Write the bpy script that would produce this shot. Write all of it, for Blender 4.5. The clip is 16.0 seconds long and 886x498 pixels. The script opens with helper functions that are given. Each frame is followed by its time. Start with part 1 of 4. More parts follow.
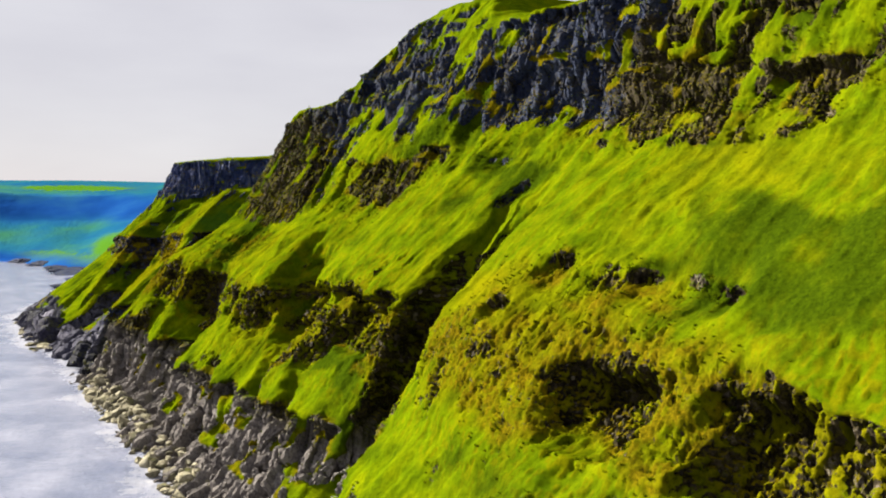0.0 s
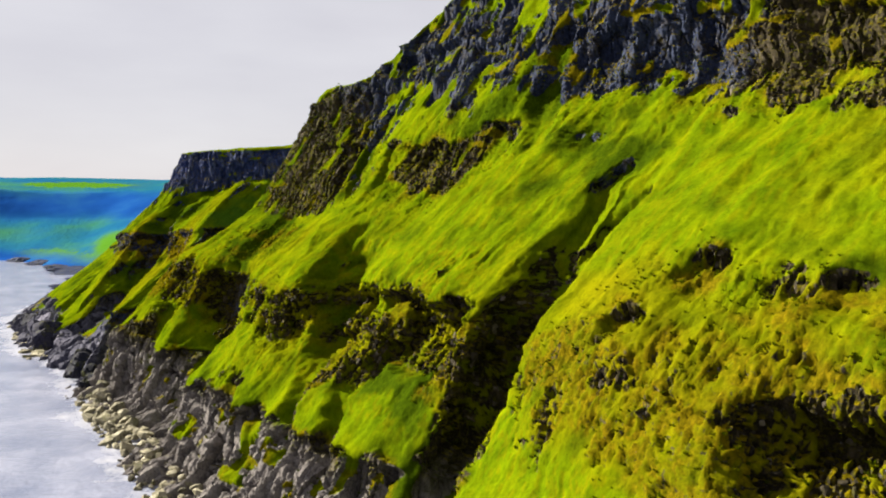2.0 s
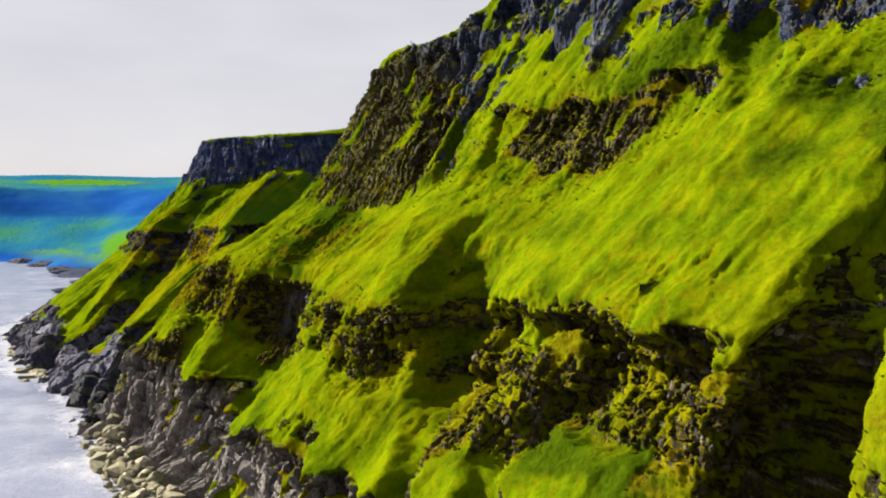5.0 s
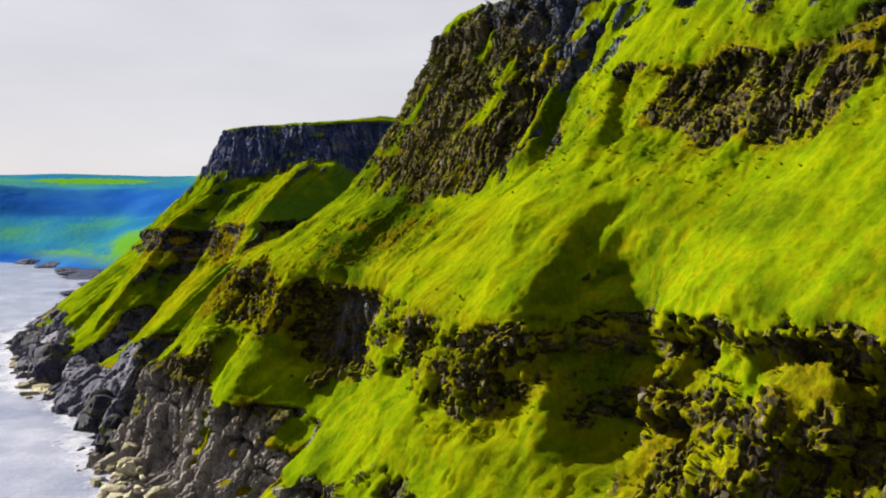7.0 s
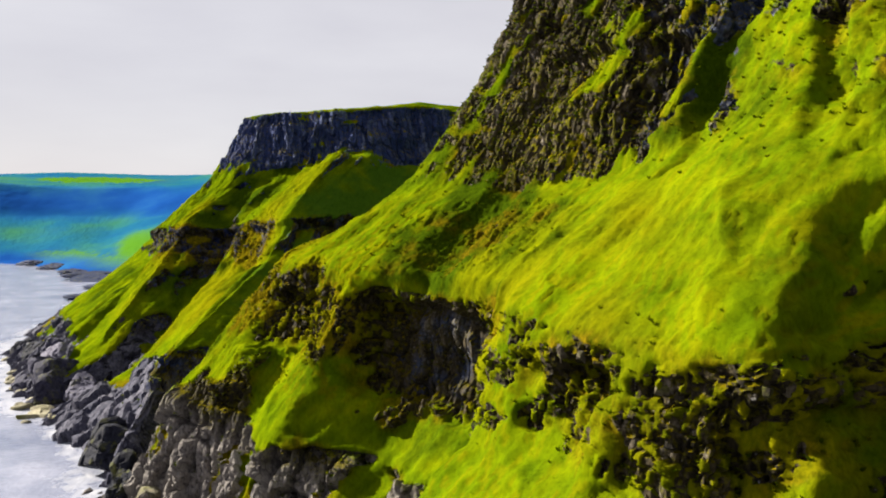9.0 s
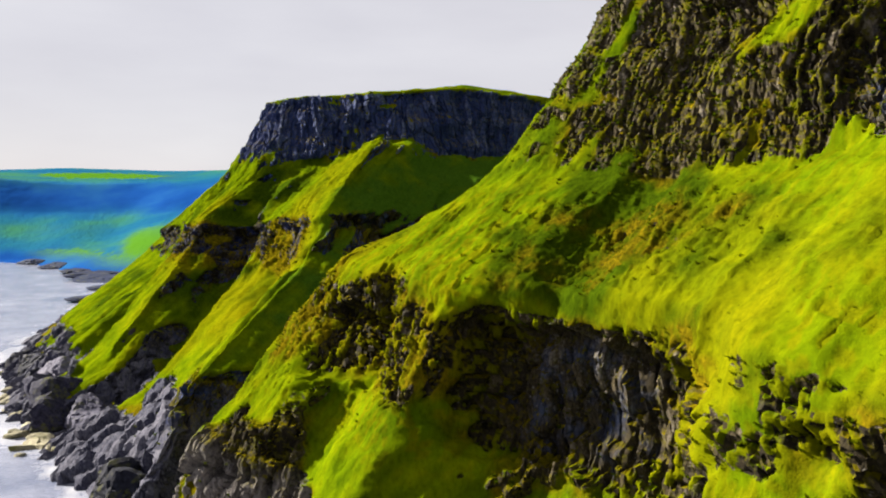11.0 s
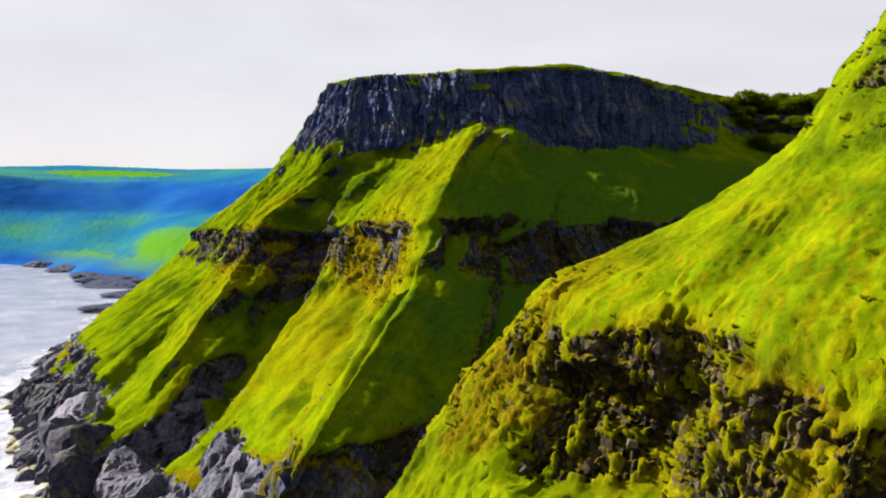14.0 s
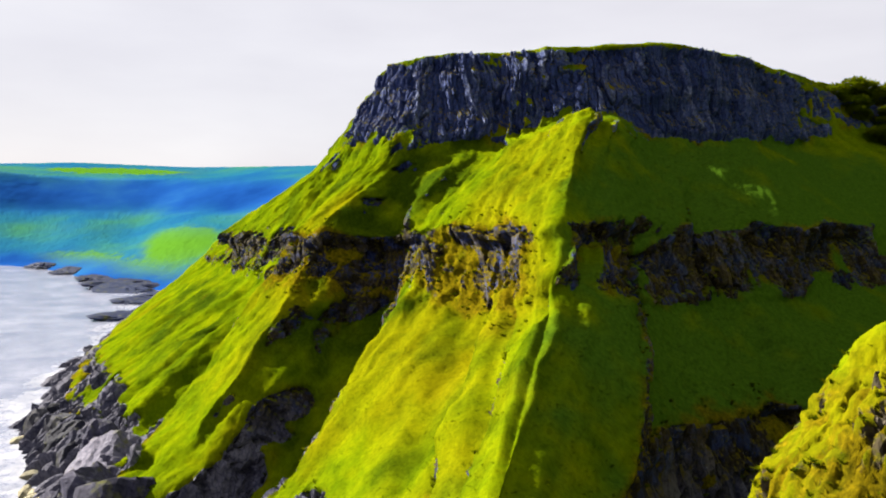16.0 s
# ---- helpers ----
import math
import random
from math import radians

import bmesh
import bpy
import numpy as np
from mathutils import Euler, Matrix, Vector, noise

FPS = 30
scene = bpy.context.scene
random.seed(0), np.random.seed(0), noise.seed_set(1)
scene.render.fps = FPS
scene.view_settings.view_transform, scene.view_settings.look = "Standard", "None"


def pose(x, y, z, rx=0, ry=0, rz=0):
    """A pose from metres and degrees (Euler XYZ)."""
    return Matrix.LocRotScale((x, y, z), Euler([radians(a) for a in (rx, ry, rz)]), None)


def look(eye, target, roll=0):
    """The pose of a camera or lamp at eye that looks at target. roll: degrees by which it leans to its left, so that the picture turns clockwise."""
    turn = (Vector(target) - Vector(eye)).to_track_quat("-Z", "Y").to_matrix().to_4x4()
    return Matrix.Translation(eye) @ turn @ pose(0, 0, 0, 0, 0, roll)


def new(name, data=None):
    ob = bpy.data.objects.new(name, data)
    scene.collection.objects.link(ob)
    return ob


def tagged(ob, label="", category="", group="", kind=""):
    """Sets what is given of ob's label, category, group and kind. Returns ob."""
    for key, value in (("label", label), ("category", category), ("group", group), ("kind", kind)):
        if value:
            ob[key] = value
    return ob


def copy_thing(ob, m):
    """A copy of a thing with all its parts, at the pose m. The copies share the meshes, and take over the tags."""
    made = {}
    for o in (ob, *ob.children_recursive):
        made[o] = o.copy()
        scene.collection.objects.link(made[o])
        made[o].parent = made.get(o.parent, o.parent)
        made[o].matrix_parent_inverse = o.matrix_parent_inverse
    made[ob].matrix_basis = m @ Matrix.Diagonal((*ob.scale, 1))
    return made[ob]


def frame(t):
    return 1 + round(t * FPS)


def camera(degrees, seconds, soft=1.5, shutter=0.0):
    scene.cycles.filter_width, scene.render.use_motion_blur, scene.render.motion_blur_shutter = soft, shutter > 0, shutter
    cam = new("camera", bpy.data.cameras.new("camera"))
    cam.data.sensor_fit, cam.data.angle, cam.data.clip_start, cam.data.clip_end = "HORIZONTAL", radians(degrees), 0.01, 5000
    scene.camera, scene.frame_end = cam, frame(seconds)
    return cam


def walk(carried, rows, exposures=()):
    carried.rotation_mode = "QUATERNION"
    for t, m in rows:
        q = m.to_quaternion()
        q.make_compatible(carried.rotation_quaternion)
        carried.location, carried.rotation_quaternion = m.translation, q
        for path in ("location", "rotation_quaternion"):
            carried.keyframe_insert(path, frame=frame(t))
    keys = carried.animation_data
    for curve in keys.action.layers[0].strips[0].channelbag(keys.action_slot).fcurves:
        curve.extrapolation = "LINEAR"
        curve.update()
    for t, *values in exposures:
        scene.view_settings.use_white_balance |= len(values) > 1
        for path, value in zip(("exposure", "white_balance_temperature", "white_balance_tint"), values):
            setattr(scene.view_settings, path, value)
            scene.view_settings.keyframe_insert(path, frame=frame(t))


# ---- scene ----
# The camera and its flight
cam = camera(57.4, 16.0, soft=2.0)
METRES, EYE, TILT, LEAN, TURN = 320.0, 74.4, -3.7, 0.0, 0.0
ROWS = [
    (0.0, 0.0, 0.0, 0.0, 0.0, 0.0, -0.0),
    (0.5, -0.0118, 0.0297, -0.0009, 0.02, -0.01, -0.05),
    (1.0, -0.0237, 0.0593, -0.0015, 0.06, -0.04, -0.06),
    (1.5, -0.0365, 0.0917, -0.0025, 0.12, -0.02, -0.11),
    (2.0, -0.0492, 0.1219, -0.0032, 0.17, 0.01, -0.12),
    (2.5, -0.062, 0.1528, -0.0035, 0.25, 0.03, -0.11),
    (3.0, -0.0747, 0.1818, -0.0037, 0.34, 0.07, -0.11),
    (3.5, -0.0881, 0.2111, -0.0035, 0.41, 0.05, -0.08),
    (4.0, -0.1023, 0.2411, -0.003, 0.44, 0.0, -0.09),
    (6.5, -0.1712, 0.3875, -0.0039, 0.86, 0.02, -0.08),
    (7.0, -0.1841, 0.4149, -0.0048, 1.04, 0.11, -0.13),
    (7.5, -0.1984, 0.4434, -0.0057, 1.13, 0.21, -0.16),
    (8.0, -0.2129, 0.4721, -0.0057, 1.16, 0.22, -0.11),
    (8.5, -0.2264, 0.5003, -0.0055, 1.21, 0.22, -0.14),
    (11.0, -0.2909, 0.6361, -0.0015, 1.48, 0.01, -0.22),
    (11.5, -0.3056, 0.6622, -0.0005, 1.48, 0.01, -0.28),
    (12.0, -0.3217, 0.6893, 0.0003, 1.49, 0.1, -0.48),
    (12.5, -0.3372, 0.7142, 0.0018, 1.46, 0.08, -0.55),
    (13.0, -0.3522, 0.7392, 0.0033, 1.53, 0.07, -0.61),
    (13.5, -0.3673, 0.7623, 0.0045, 1.59, 0.1, -0.65),
    (14.0, -0.3831, 0.7858, 0.0056, 1.62, 0.17, -0.74),
    (14.5, -0.401, 0.8109, 0.0076, 1.51, 0.13, -0.84),
    (15.0, -0.4189, 0.8358, 0.0092, 1.42, 0.09, -0.84),
    (15.5, -0.4356, 0.8619, 0.0102, 1.44, 0.12, -0.89),
    (16.0, -0.4524, 0.8885, 0.0109, 1.47, 0.18, -1.0),
]
walk(cam, [(t, pose(0, 0, EYE, TILT, LEAN, TURN) @ pose(METRES * x, METRES * y, METRES * z, 90 + pitch, roll, yaw)) for t, x, y, z, yaw, pitch, roll in ROWS], exposures=[(0.0, 2.06), (12.0, 2.1), (14.0, 2.24), (16.0, 2.3)])

# Directions of the coast: ALONG follows the shore away from the start, INLAND points from the sea into the land
ALONG = np.array([-0.54, 0.8417, 0.0])
INLAND = np.array([0.8417, 0.54, 0.0])


def place(u, n, z):
    """World coordinates of a place u metres along the shore, n metres inland and z metres up."""
    return u[..., None] * ALONG + n[..., None] * INLAND + z[..., None] * np.array([0, 0, 1.0])


# Sun and sky: bright thin cloud, with the sun breaking through from the sea
to_sun = Vector(ALONG * 0.70 - INLAND * 0.46 + np.array([0, 0, 0.485])).normalized()
sun = new("sun", bpy.data.lights.new("sun", "SUN"))
sun.data.energy, sun.data.angle, sun.data.color = 5.0, radians(2.0), (1.0, 0.93, 0.80)
sun.matrix_world = look((0, 0, 300), Vector((0, 0, 300)) - to_sun)
world = bpy.data.worlds.new("sky")
scene.world = world
world.use_nodes = True
wn, wl = world.node_tree.nodes, world.node_tree.links
sky = wn.new("ShaderNodeTexSky")
sky.sky_type, sky.sun_disc = "NISHITA", False
sky.sun_elevation = math.asin(to_sun.z)
sky.sun_rotation = math.atan2(to_sun.x, to_sun.y)
clear = wn.new("ShaderNodeVectorMath")
clear.operation = "SCALE"
clear.inputs["Scale"].default_value = 0.03
wl.new(sky.outputs[0], clear.inputs[0])
coord = wn.new("ShaderNodeTexCoord")
stretch = wn.new("ShaderNodeMapping")
stretch.inputs["Scale"].default_value = (1.6, 1.6, 6.0)
wl.new(coord.outputs["Generated"], stretch.inputs[0])
veil = wn.new("ShaderNodeTexNoise")
veil.inputs["Scale"].default_value, veil.inputs["Detail"].default_value = 1.6, 5.0
wl.new(stretch.outputs[0], veil.inputs[0])
cloud = wn.new("ShaderNodeValToRGB")
cloud.color_ramp.elements[0].position, cloud.color_ramp.elements[1].position = 0.3, 0.75
cloud.color_ramp.elements[0].color = (0.160, 0.155, 0.168, 1)
cloud.color_ramp.elements[1].color = (0.192, 0.188, 0.197, 1)
wl.new(veil.outputs[0], cloud.inputs[0])
cover = wn.new("ShaderNodeMix")
cover.data_type = "RGBA"
cover.inputs["Factor"].default_value = 0.9
wl.new(clear.outputs[0], cover.inputs["A"])
wl.new(cloud.outputs[0], cover.inputs["B"])
wl.new(cover.outputs["Result"], wn["Background"].inputs["Color"])
wn["Background"].inputs["Strength"].default_value = 1.0


# ---- number helpers ----
def lattice(i, j, k, seed):
    h = (i.astype(np.int64) * 374761393 + j.astype(np.int64) * 668265263 + k.astype(np.int64) * 2147483647 + seed * 974634777) & 0xFFFFFFFF
    h = ((h ^ (h >> 13)) * 1274126177) & 0xFFFFFFFF
    h = ((h ^ (h >> 16)) * 2246822519) & 0xFFFFFFFF
    return ((h ^ (h >> 15)) & 0xFFFFFF) / float(0xFFFFFF)


def value_noise(p, seed=0):
    """Smooth noise from -1 to 1 at the points p (..., 3)."""
    base = np.floor(p)
    f = p - base
    f = f * f * (3 - 2 * f)
    b = base.astype(np.int64)
    out = 0.0
    for a in (0, 1):
        for c in (0, 1):
            for d in (0, 1):
                w = (f[..., 0] if a else 1 - f[..., 0]) * (f[..., 1] if c else 1 - f[..., 1]) * (f[..., 2] if d else 1 - f[..., 2])
                out = out + w * lattice(b[..., 0] + a, b[..., 1] + c, b[..., 2] + d, seed)
    return out * 2 - 1


def fractal(p, octaves=4, seed=0, gain=0.5):
    total, amp, norm = 0.0, 1.0, 0.0
    for o in range(octaves):
        total = total + amp * value_noise(p * 2.03 ** o + 17.3 * o, seed + o)
        norm += amp
        amp *= gain
    return total / norm


def cells(x, y, seed=0):
    """Cellular noise in two dimensions: nearest distance, gap to the second and a random number for each cell."""
    bx, by = np.floor(x), np.floor(y)
    d1, d2, rnd = np.full(x.shape, 9.0), np.full(x.shape, 9.0), np.zeros(x.shape)
    zero = np.zeros(x.shape)
    for i in (-1, 0, 1):
        for j in (-1, 0, 1):
            cx, cy = bx + i, by + j
            px = cx + 0.15 + 0.7 * lattice(cx, cy, zero, seed)
            py = cy + 0.15 + 0.7 * lattice(cx, cy, zero + 1, seed)
            d = np.maximum(np.abs(px - x), np.abs(py - y)) * 0.6 + np.hypot(px - x, py - y) * 0.4
            nearer = d < d1
            d2 = np.where(nearer, d1, np.minimum(d2, d))
            rnd = np.where(nearer, lattice(cx, cy, zero + 2, seed), rnd)
            d1 = np.where(nearer, d, d1)
    return d1, d2 - d1, rnd


def step(a, b, x):
    t = np.clip((x - a) / (b - a), 0, 1)
    return t * t * (3 - 2 * t)


def glide(xs, ys, q):
    """Monotone cubic curve through (xs, ys) at q."""
    xs, ys = np.asarray(xs, float), np.asarray(ys, float)
    h = np.diff(xs)
    d = np.diff(ys) / h
    m = np.zeros(len(xs))
    m[0], m[-1] = d[0], d[-1]
    for i in range(1, len(xs) - 1):
        if d[i - 1] * d[i] > 0:
            w1, w2 = 2 * h[i] + h[i - 1], h[i] + 2 * h[i - 1]
            m[i] = (w1 + w2) / (w1 / d[i - 1] + w2 / d[i])
    i = np.clip(np.searchsorted(xs, q) - 1, 0, len(xs) - 2)
    t = (q - xs[i]) / h[i]
    return (2 * t**3 - 3 * t**2 + 1) * ys[i] + (t**3 - 2 * t**2 + t) * h[i] * m[i] + (3 * t**2 - 2 * t**3) * ys[i + 1] + (t**3 - t**2) * h[i] * m[i + 1]


def blur(a, axis, radius):
    k = np.exp(-0.5 * (np.arange(-3 * radius, 3 * radius + 1) / radius) ** 2)
    k /= k.sum()
    pad = [(0, 0)] * a.ndim
    pad[axis] = (3 * radius, 3 * radius)
    b = np.pad(a, pad, mode="edge")
    out = np.zeros_like(a)
    for i, w in enumerate(k):
        cut = [slice(None)] * a.ndim
        cut[axis] = slice(i, i + a.shape[axis])
        out += w * b[tuple(cut)]
    return out


def normals(grid):
    g = np.cross(np.gradient(grid, axis=0), np.gradient(grid, axis=1))
    return g / np.maximum(np.linalg.norm(g, axis=-1, keepdims=True), 1e-9)


def sheet(name, grid, material, marks):
    """A mesh from a grid of places (rows, columns, 3), with named float marks on its points."""
    r, c, _ = grid.shape
    idx = np.arange(r * c).reshape(r, c)
    quads = np.stack([idx[:-1, :-1], idx[1:, :-1], idx[1:, 1:], idx[:-1, 1:]], -1).reshape(-1)
    me = bpy.data.meshes.new(name)
    me.vertices.add(r * c)
    me.vertices.foreach_set("co", grid.reshape(-1).astype(np.float32))
    nq = (r - 1) * (c - 1)
    me.loops.add(nq * 4)
    me.loops.foreach_set("vertex_index", quads.astype(np.int32))
    me.polygons.add(nq)
    me.polygons.foreach_set("loop_start", np.arange(0, nq * 4, 4, dtype=np.int32))
    me.polygons.foreach_set("loop_total", np.full(nq, 4, dtype=np.int32))
    soft = np.ones(nq, dtype=bool)
    if "rock" in marks:
        k = marks["rock"]
        soft = ((k[:-1, :-1] + k[1:, :-1] + k[1:, 1:] + k[:-1, 1:]) < 2.2).reshape(-1)
    me.polygons.foreach_set("use_smooth", soft)
    me.update(calc_edges=True)
    for key, values in marks.items():
        me.attributes.new(key, "FLOAT", "POINT").data.foreach_set("value", values.reshape(-1).astype(np.float32))
    me.materials.append(material)
    return new(name, me)


# ---- materials ----
def nodes_of(name):
    m = bpy.data.materials.new(name)
    m.use_nodes = True
    t = m.node_tree
    return m, t.nodes, t.links, t.nodes["Principled BSDF"]


def noise_node(n, l, vec, scale, detail=4.0, rough=0.55):
    t = n.new("ShaderNodeTexNoise")
    t.inputs["Scale"].default_value, t.inputs["Detail"].default_value, t.inputs["Roughness"].default_value = scale, detail, rough
    l.new(vec, t.inputs["Vector"])
    return t.outputs[0]


def ramp(n, l, fac, stops):
    r = n.new("ShaderNodeValToRGB")
    e = r.color_ramp.elements
    while len(e) < len(stops):
        e.new(0.5)
    for el, (p, c) in zip(e, stops):
        el.position, el.color = p, (*c, 1)
    l.new(fac, r.inputs[0])
    return r.outputs[0]


def blend(n, l, fac, a, b, mode="MIX"):
    m = n.new("ShaderNodeMix")
    m.data_type, m.blend_type = "RGBA", mode
    for sock, v in ((m.inputs["Factor"], fac), (m.inputs["A"], a), (m.inputs["B"], b)):
        if isinstance(v, (int, float)):
            sock.default_value = v
        elif isinstance(v, tuple):
            sock.default_value = (*v, 1)
        else:
            l.new(v, sock)
    return m.outputs["Result"]


def calc(n, l, op, a, b=0.0, c=0.0):
    m = n.new("ShaderNodeMath")
    m.operation = op
    for sock, v in zip(m.inputs, (a, b, c)):
        if isinstance(v, (int, float)):
            sock.default_value = v
        else:
            l.new(v, sock)
    return m.outputs[0]


def mark(n, name):
    a = n.new("ShaderNodeAttribute")
    a.attribute_name = name
    return a.outputs["Fac"]


def scaled(n, l, vec, s):
    m = n.new("ShaderNodeMapping")
    m.inputs["Scale"].default_value = s
    l.new(vec, m.inputs["Vector"])
    return m.outputs[0]


def rock_colour(n, l, pos, cool):
    fine = noise_node(n, l, pos, 1.6, 6.0, 0.7)
    warp = n.new("ShaderNodeVectorMath")
    warp.operation = "MULTIPLY_ADD"
    swirl = n.new("ShaderNodeTexNoise")
    swirl.inputs["Scale"].default_value, swirl.inputs["Detail"].default_value = 0.8, 3.0
    l.new(pos, swirl.inputs["Vector"])
    l.new(swirl.outputs["Color"], warp.inputs[0])
    warp.inputs[1].default_value = (0.9, 0.9, 0.9)
    l.new(pos, warp.inputs[2])
    joint = n.new("ShaderNodeTexVoronoi")
    joint.feature = "DISTANCE_TO_EDGE"
    joint.inputs["Scale"].default_value = 1.15
    l.new(scaled(n, l, warp.outputs[0], (1.0, 1.0, 0.3)), joint.inputs["Vector"])
    crack = ramp(n, l, joint.outputs["Distance"], [(0.0, (0.4, 0.4, 0.4)), (0.07, (1, 1, 1))])
    tone = calc(n, l, "ADD", calc(n, l, "MULTIPLY", mark(n, "tone"), 0.5), calc(n, l, "MULTIPLY", fine, 0.5))
    # cool: haze over the headland, painted as a bluer rock colour
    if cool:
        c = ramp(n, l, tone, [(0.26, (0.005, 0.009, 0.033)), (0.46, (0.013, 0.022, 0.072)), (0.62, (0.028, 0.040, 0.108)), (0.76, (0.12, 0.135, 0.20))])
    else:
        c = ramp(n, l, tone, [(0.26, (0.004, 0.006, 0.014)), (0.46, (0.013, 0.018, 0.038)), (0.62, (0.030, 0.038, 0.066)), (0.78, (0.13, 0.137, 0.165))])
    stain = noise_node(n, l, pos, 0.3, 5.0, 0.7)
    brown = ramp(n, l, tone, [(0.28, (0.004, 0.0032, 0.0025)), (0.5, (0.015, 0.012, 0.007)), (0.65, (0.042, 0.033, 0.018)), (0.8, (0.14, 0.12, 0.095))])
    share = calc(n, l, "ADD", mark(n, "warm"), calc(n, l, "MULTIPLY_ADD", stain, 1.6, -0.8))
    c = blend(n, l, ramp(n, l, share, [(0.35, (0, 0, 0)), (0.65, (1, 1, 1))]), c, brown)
    moss = calc(n, l, "ADD", noise_node(n, l, pos, 1.0, 5.0, 0.7), calc(n, l, "MULTIPLY_ADD", mark(n, "warm"), 0.12, -0.08))
    c = blend(n, l, ramp(n, l, moss, [(0.55, (0, 0, 0)), (0.63, (0.85, 0.85, 0.85))]), c, blend(n, l, stain, (0.020, 0.026, 0.001), (0.075, 0.060, 0.002)))
    # small pale flecks painted at random for bright glints on the rock
    fleck = calc(n, l, "MULTIPLY", ramp(n, l, noise_node(n, l, pos, 2.3, 3.0, 0.6), [(0.63, (0, 0, 0)), (0.69, (1, 1, 1))]), ramp(n, l, noise_node(n, l, pos, 0.22, 3.0), [(0.45, (0, 0, 0)), (0.6, (0.8, 0.8, 0.8))]))
    c = blend(n, l, fleck, c, (0.13, 0.125, 0.12))
    return blend(n, l, 1.0, c, crack, "MULTIPLY"), calc(n, l, "ADD", fine, calc(n, l, "MULTIPLY", crack, 0.6))


def grass_colour(n, l, pos):
    broad = noise_node(n, l, pos, 0.035, 4.0, 0.6)
    patch = noise_node(n, l, pos, 0.16, 5.0, 0.65)
    blade = noise_node(n, l, scaled(n, l, pos, (1.0, 1.0, 0.45)), 1.7, 5.0, 0.7)
    green = ramp(n, l, patch, [(0.3, (0.033, 0.058, 0.0008)), (0.5, (0.064, 0.092, 0.0008)), (0.7, (0.094, 0.113, 0.0008))])
    gold = ramp(n, l, patch, [(0.3, (0.055, 0.058, 0.001)), (0.5, (0.093, 0.089, 0.001)), (0.75, (0.106, 0.098, 0.001))])
    c = blend(n, l, calc(n, l, "MULTIPLY", mark(n, "gold"), ramp(n, l, broad, [(0.3, (0.35, 0.35, 0.35)), (0.6, (1, 1, 1))])), green, gold)
    shade = ramp(n, l, blade, [(0.28, (0.62, 0.66, 0.7)), (0.5, (1.0, 1.0, 1.0)), (0.75, (1.22, 1.22, 1.0))])
    comb = ramp(n, l, mark(n, "streak"), [(0.25, (0.70, 0.74, 0.7)), (0.5, (1.0, 1.0, 1.0)), (0.75, (1.16, 1.16, 1.0))])
    c = blend(n, l, 1.0, c, comb, "MULTIPLY")
    return blend(n, l, 1.0, c, shade, "MULTIPLY"), blade


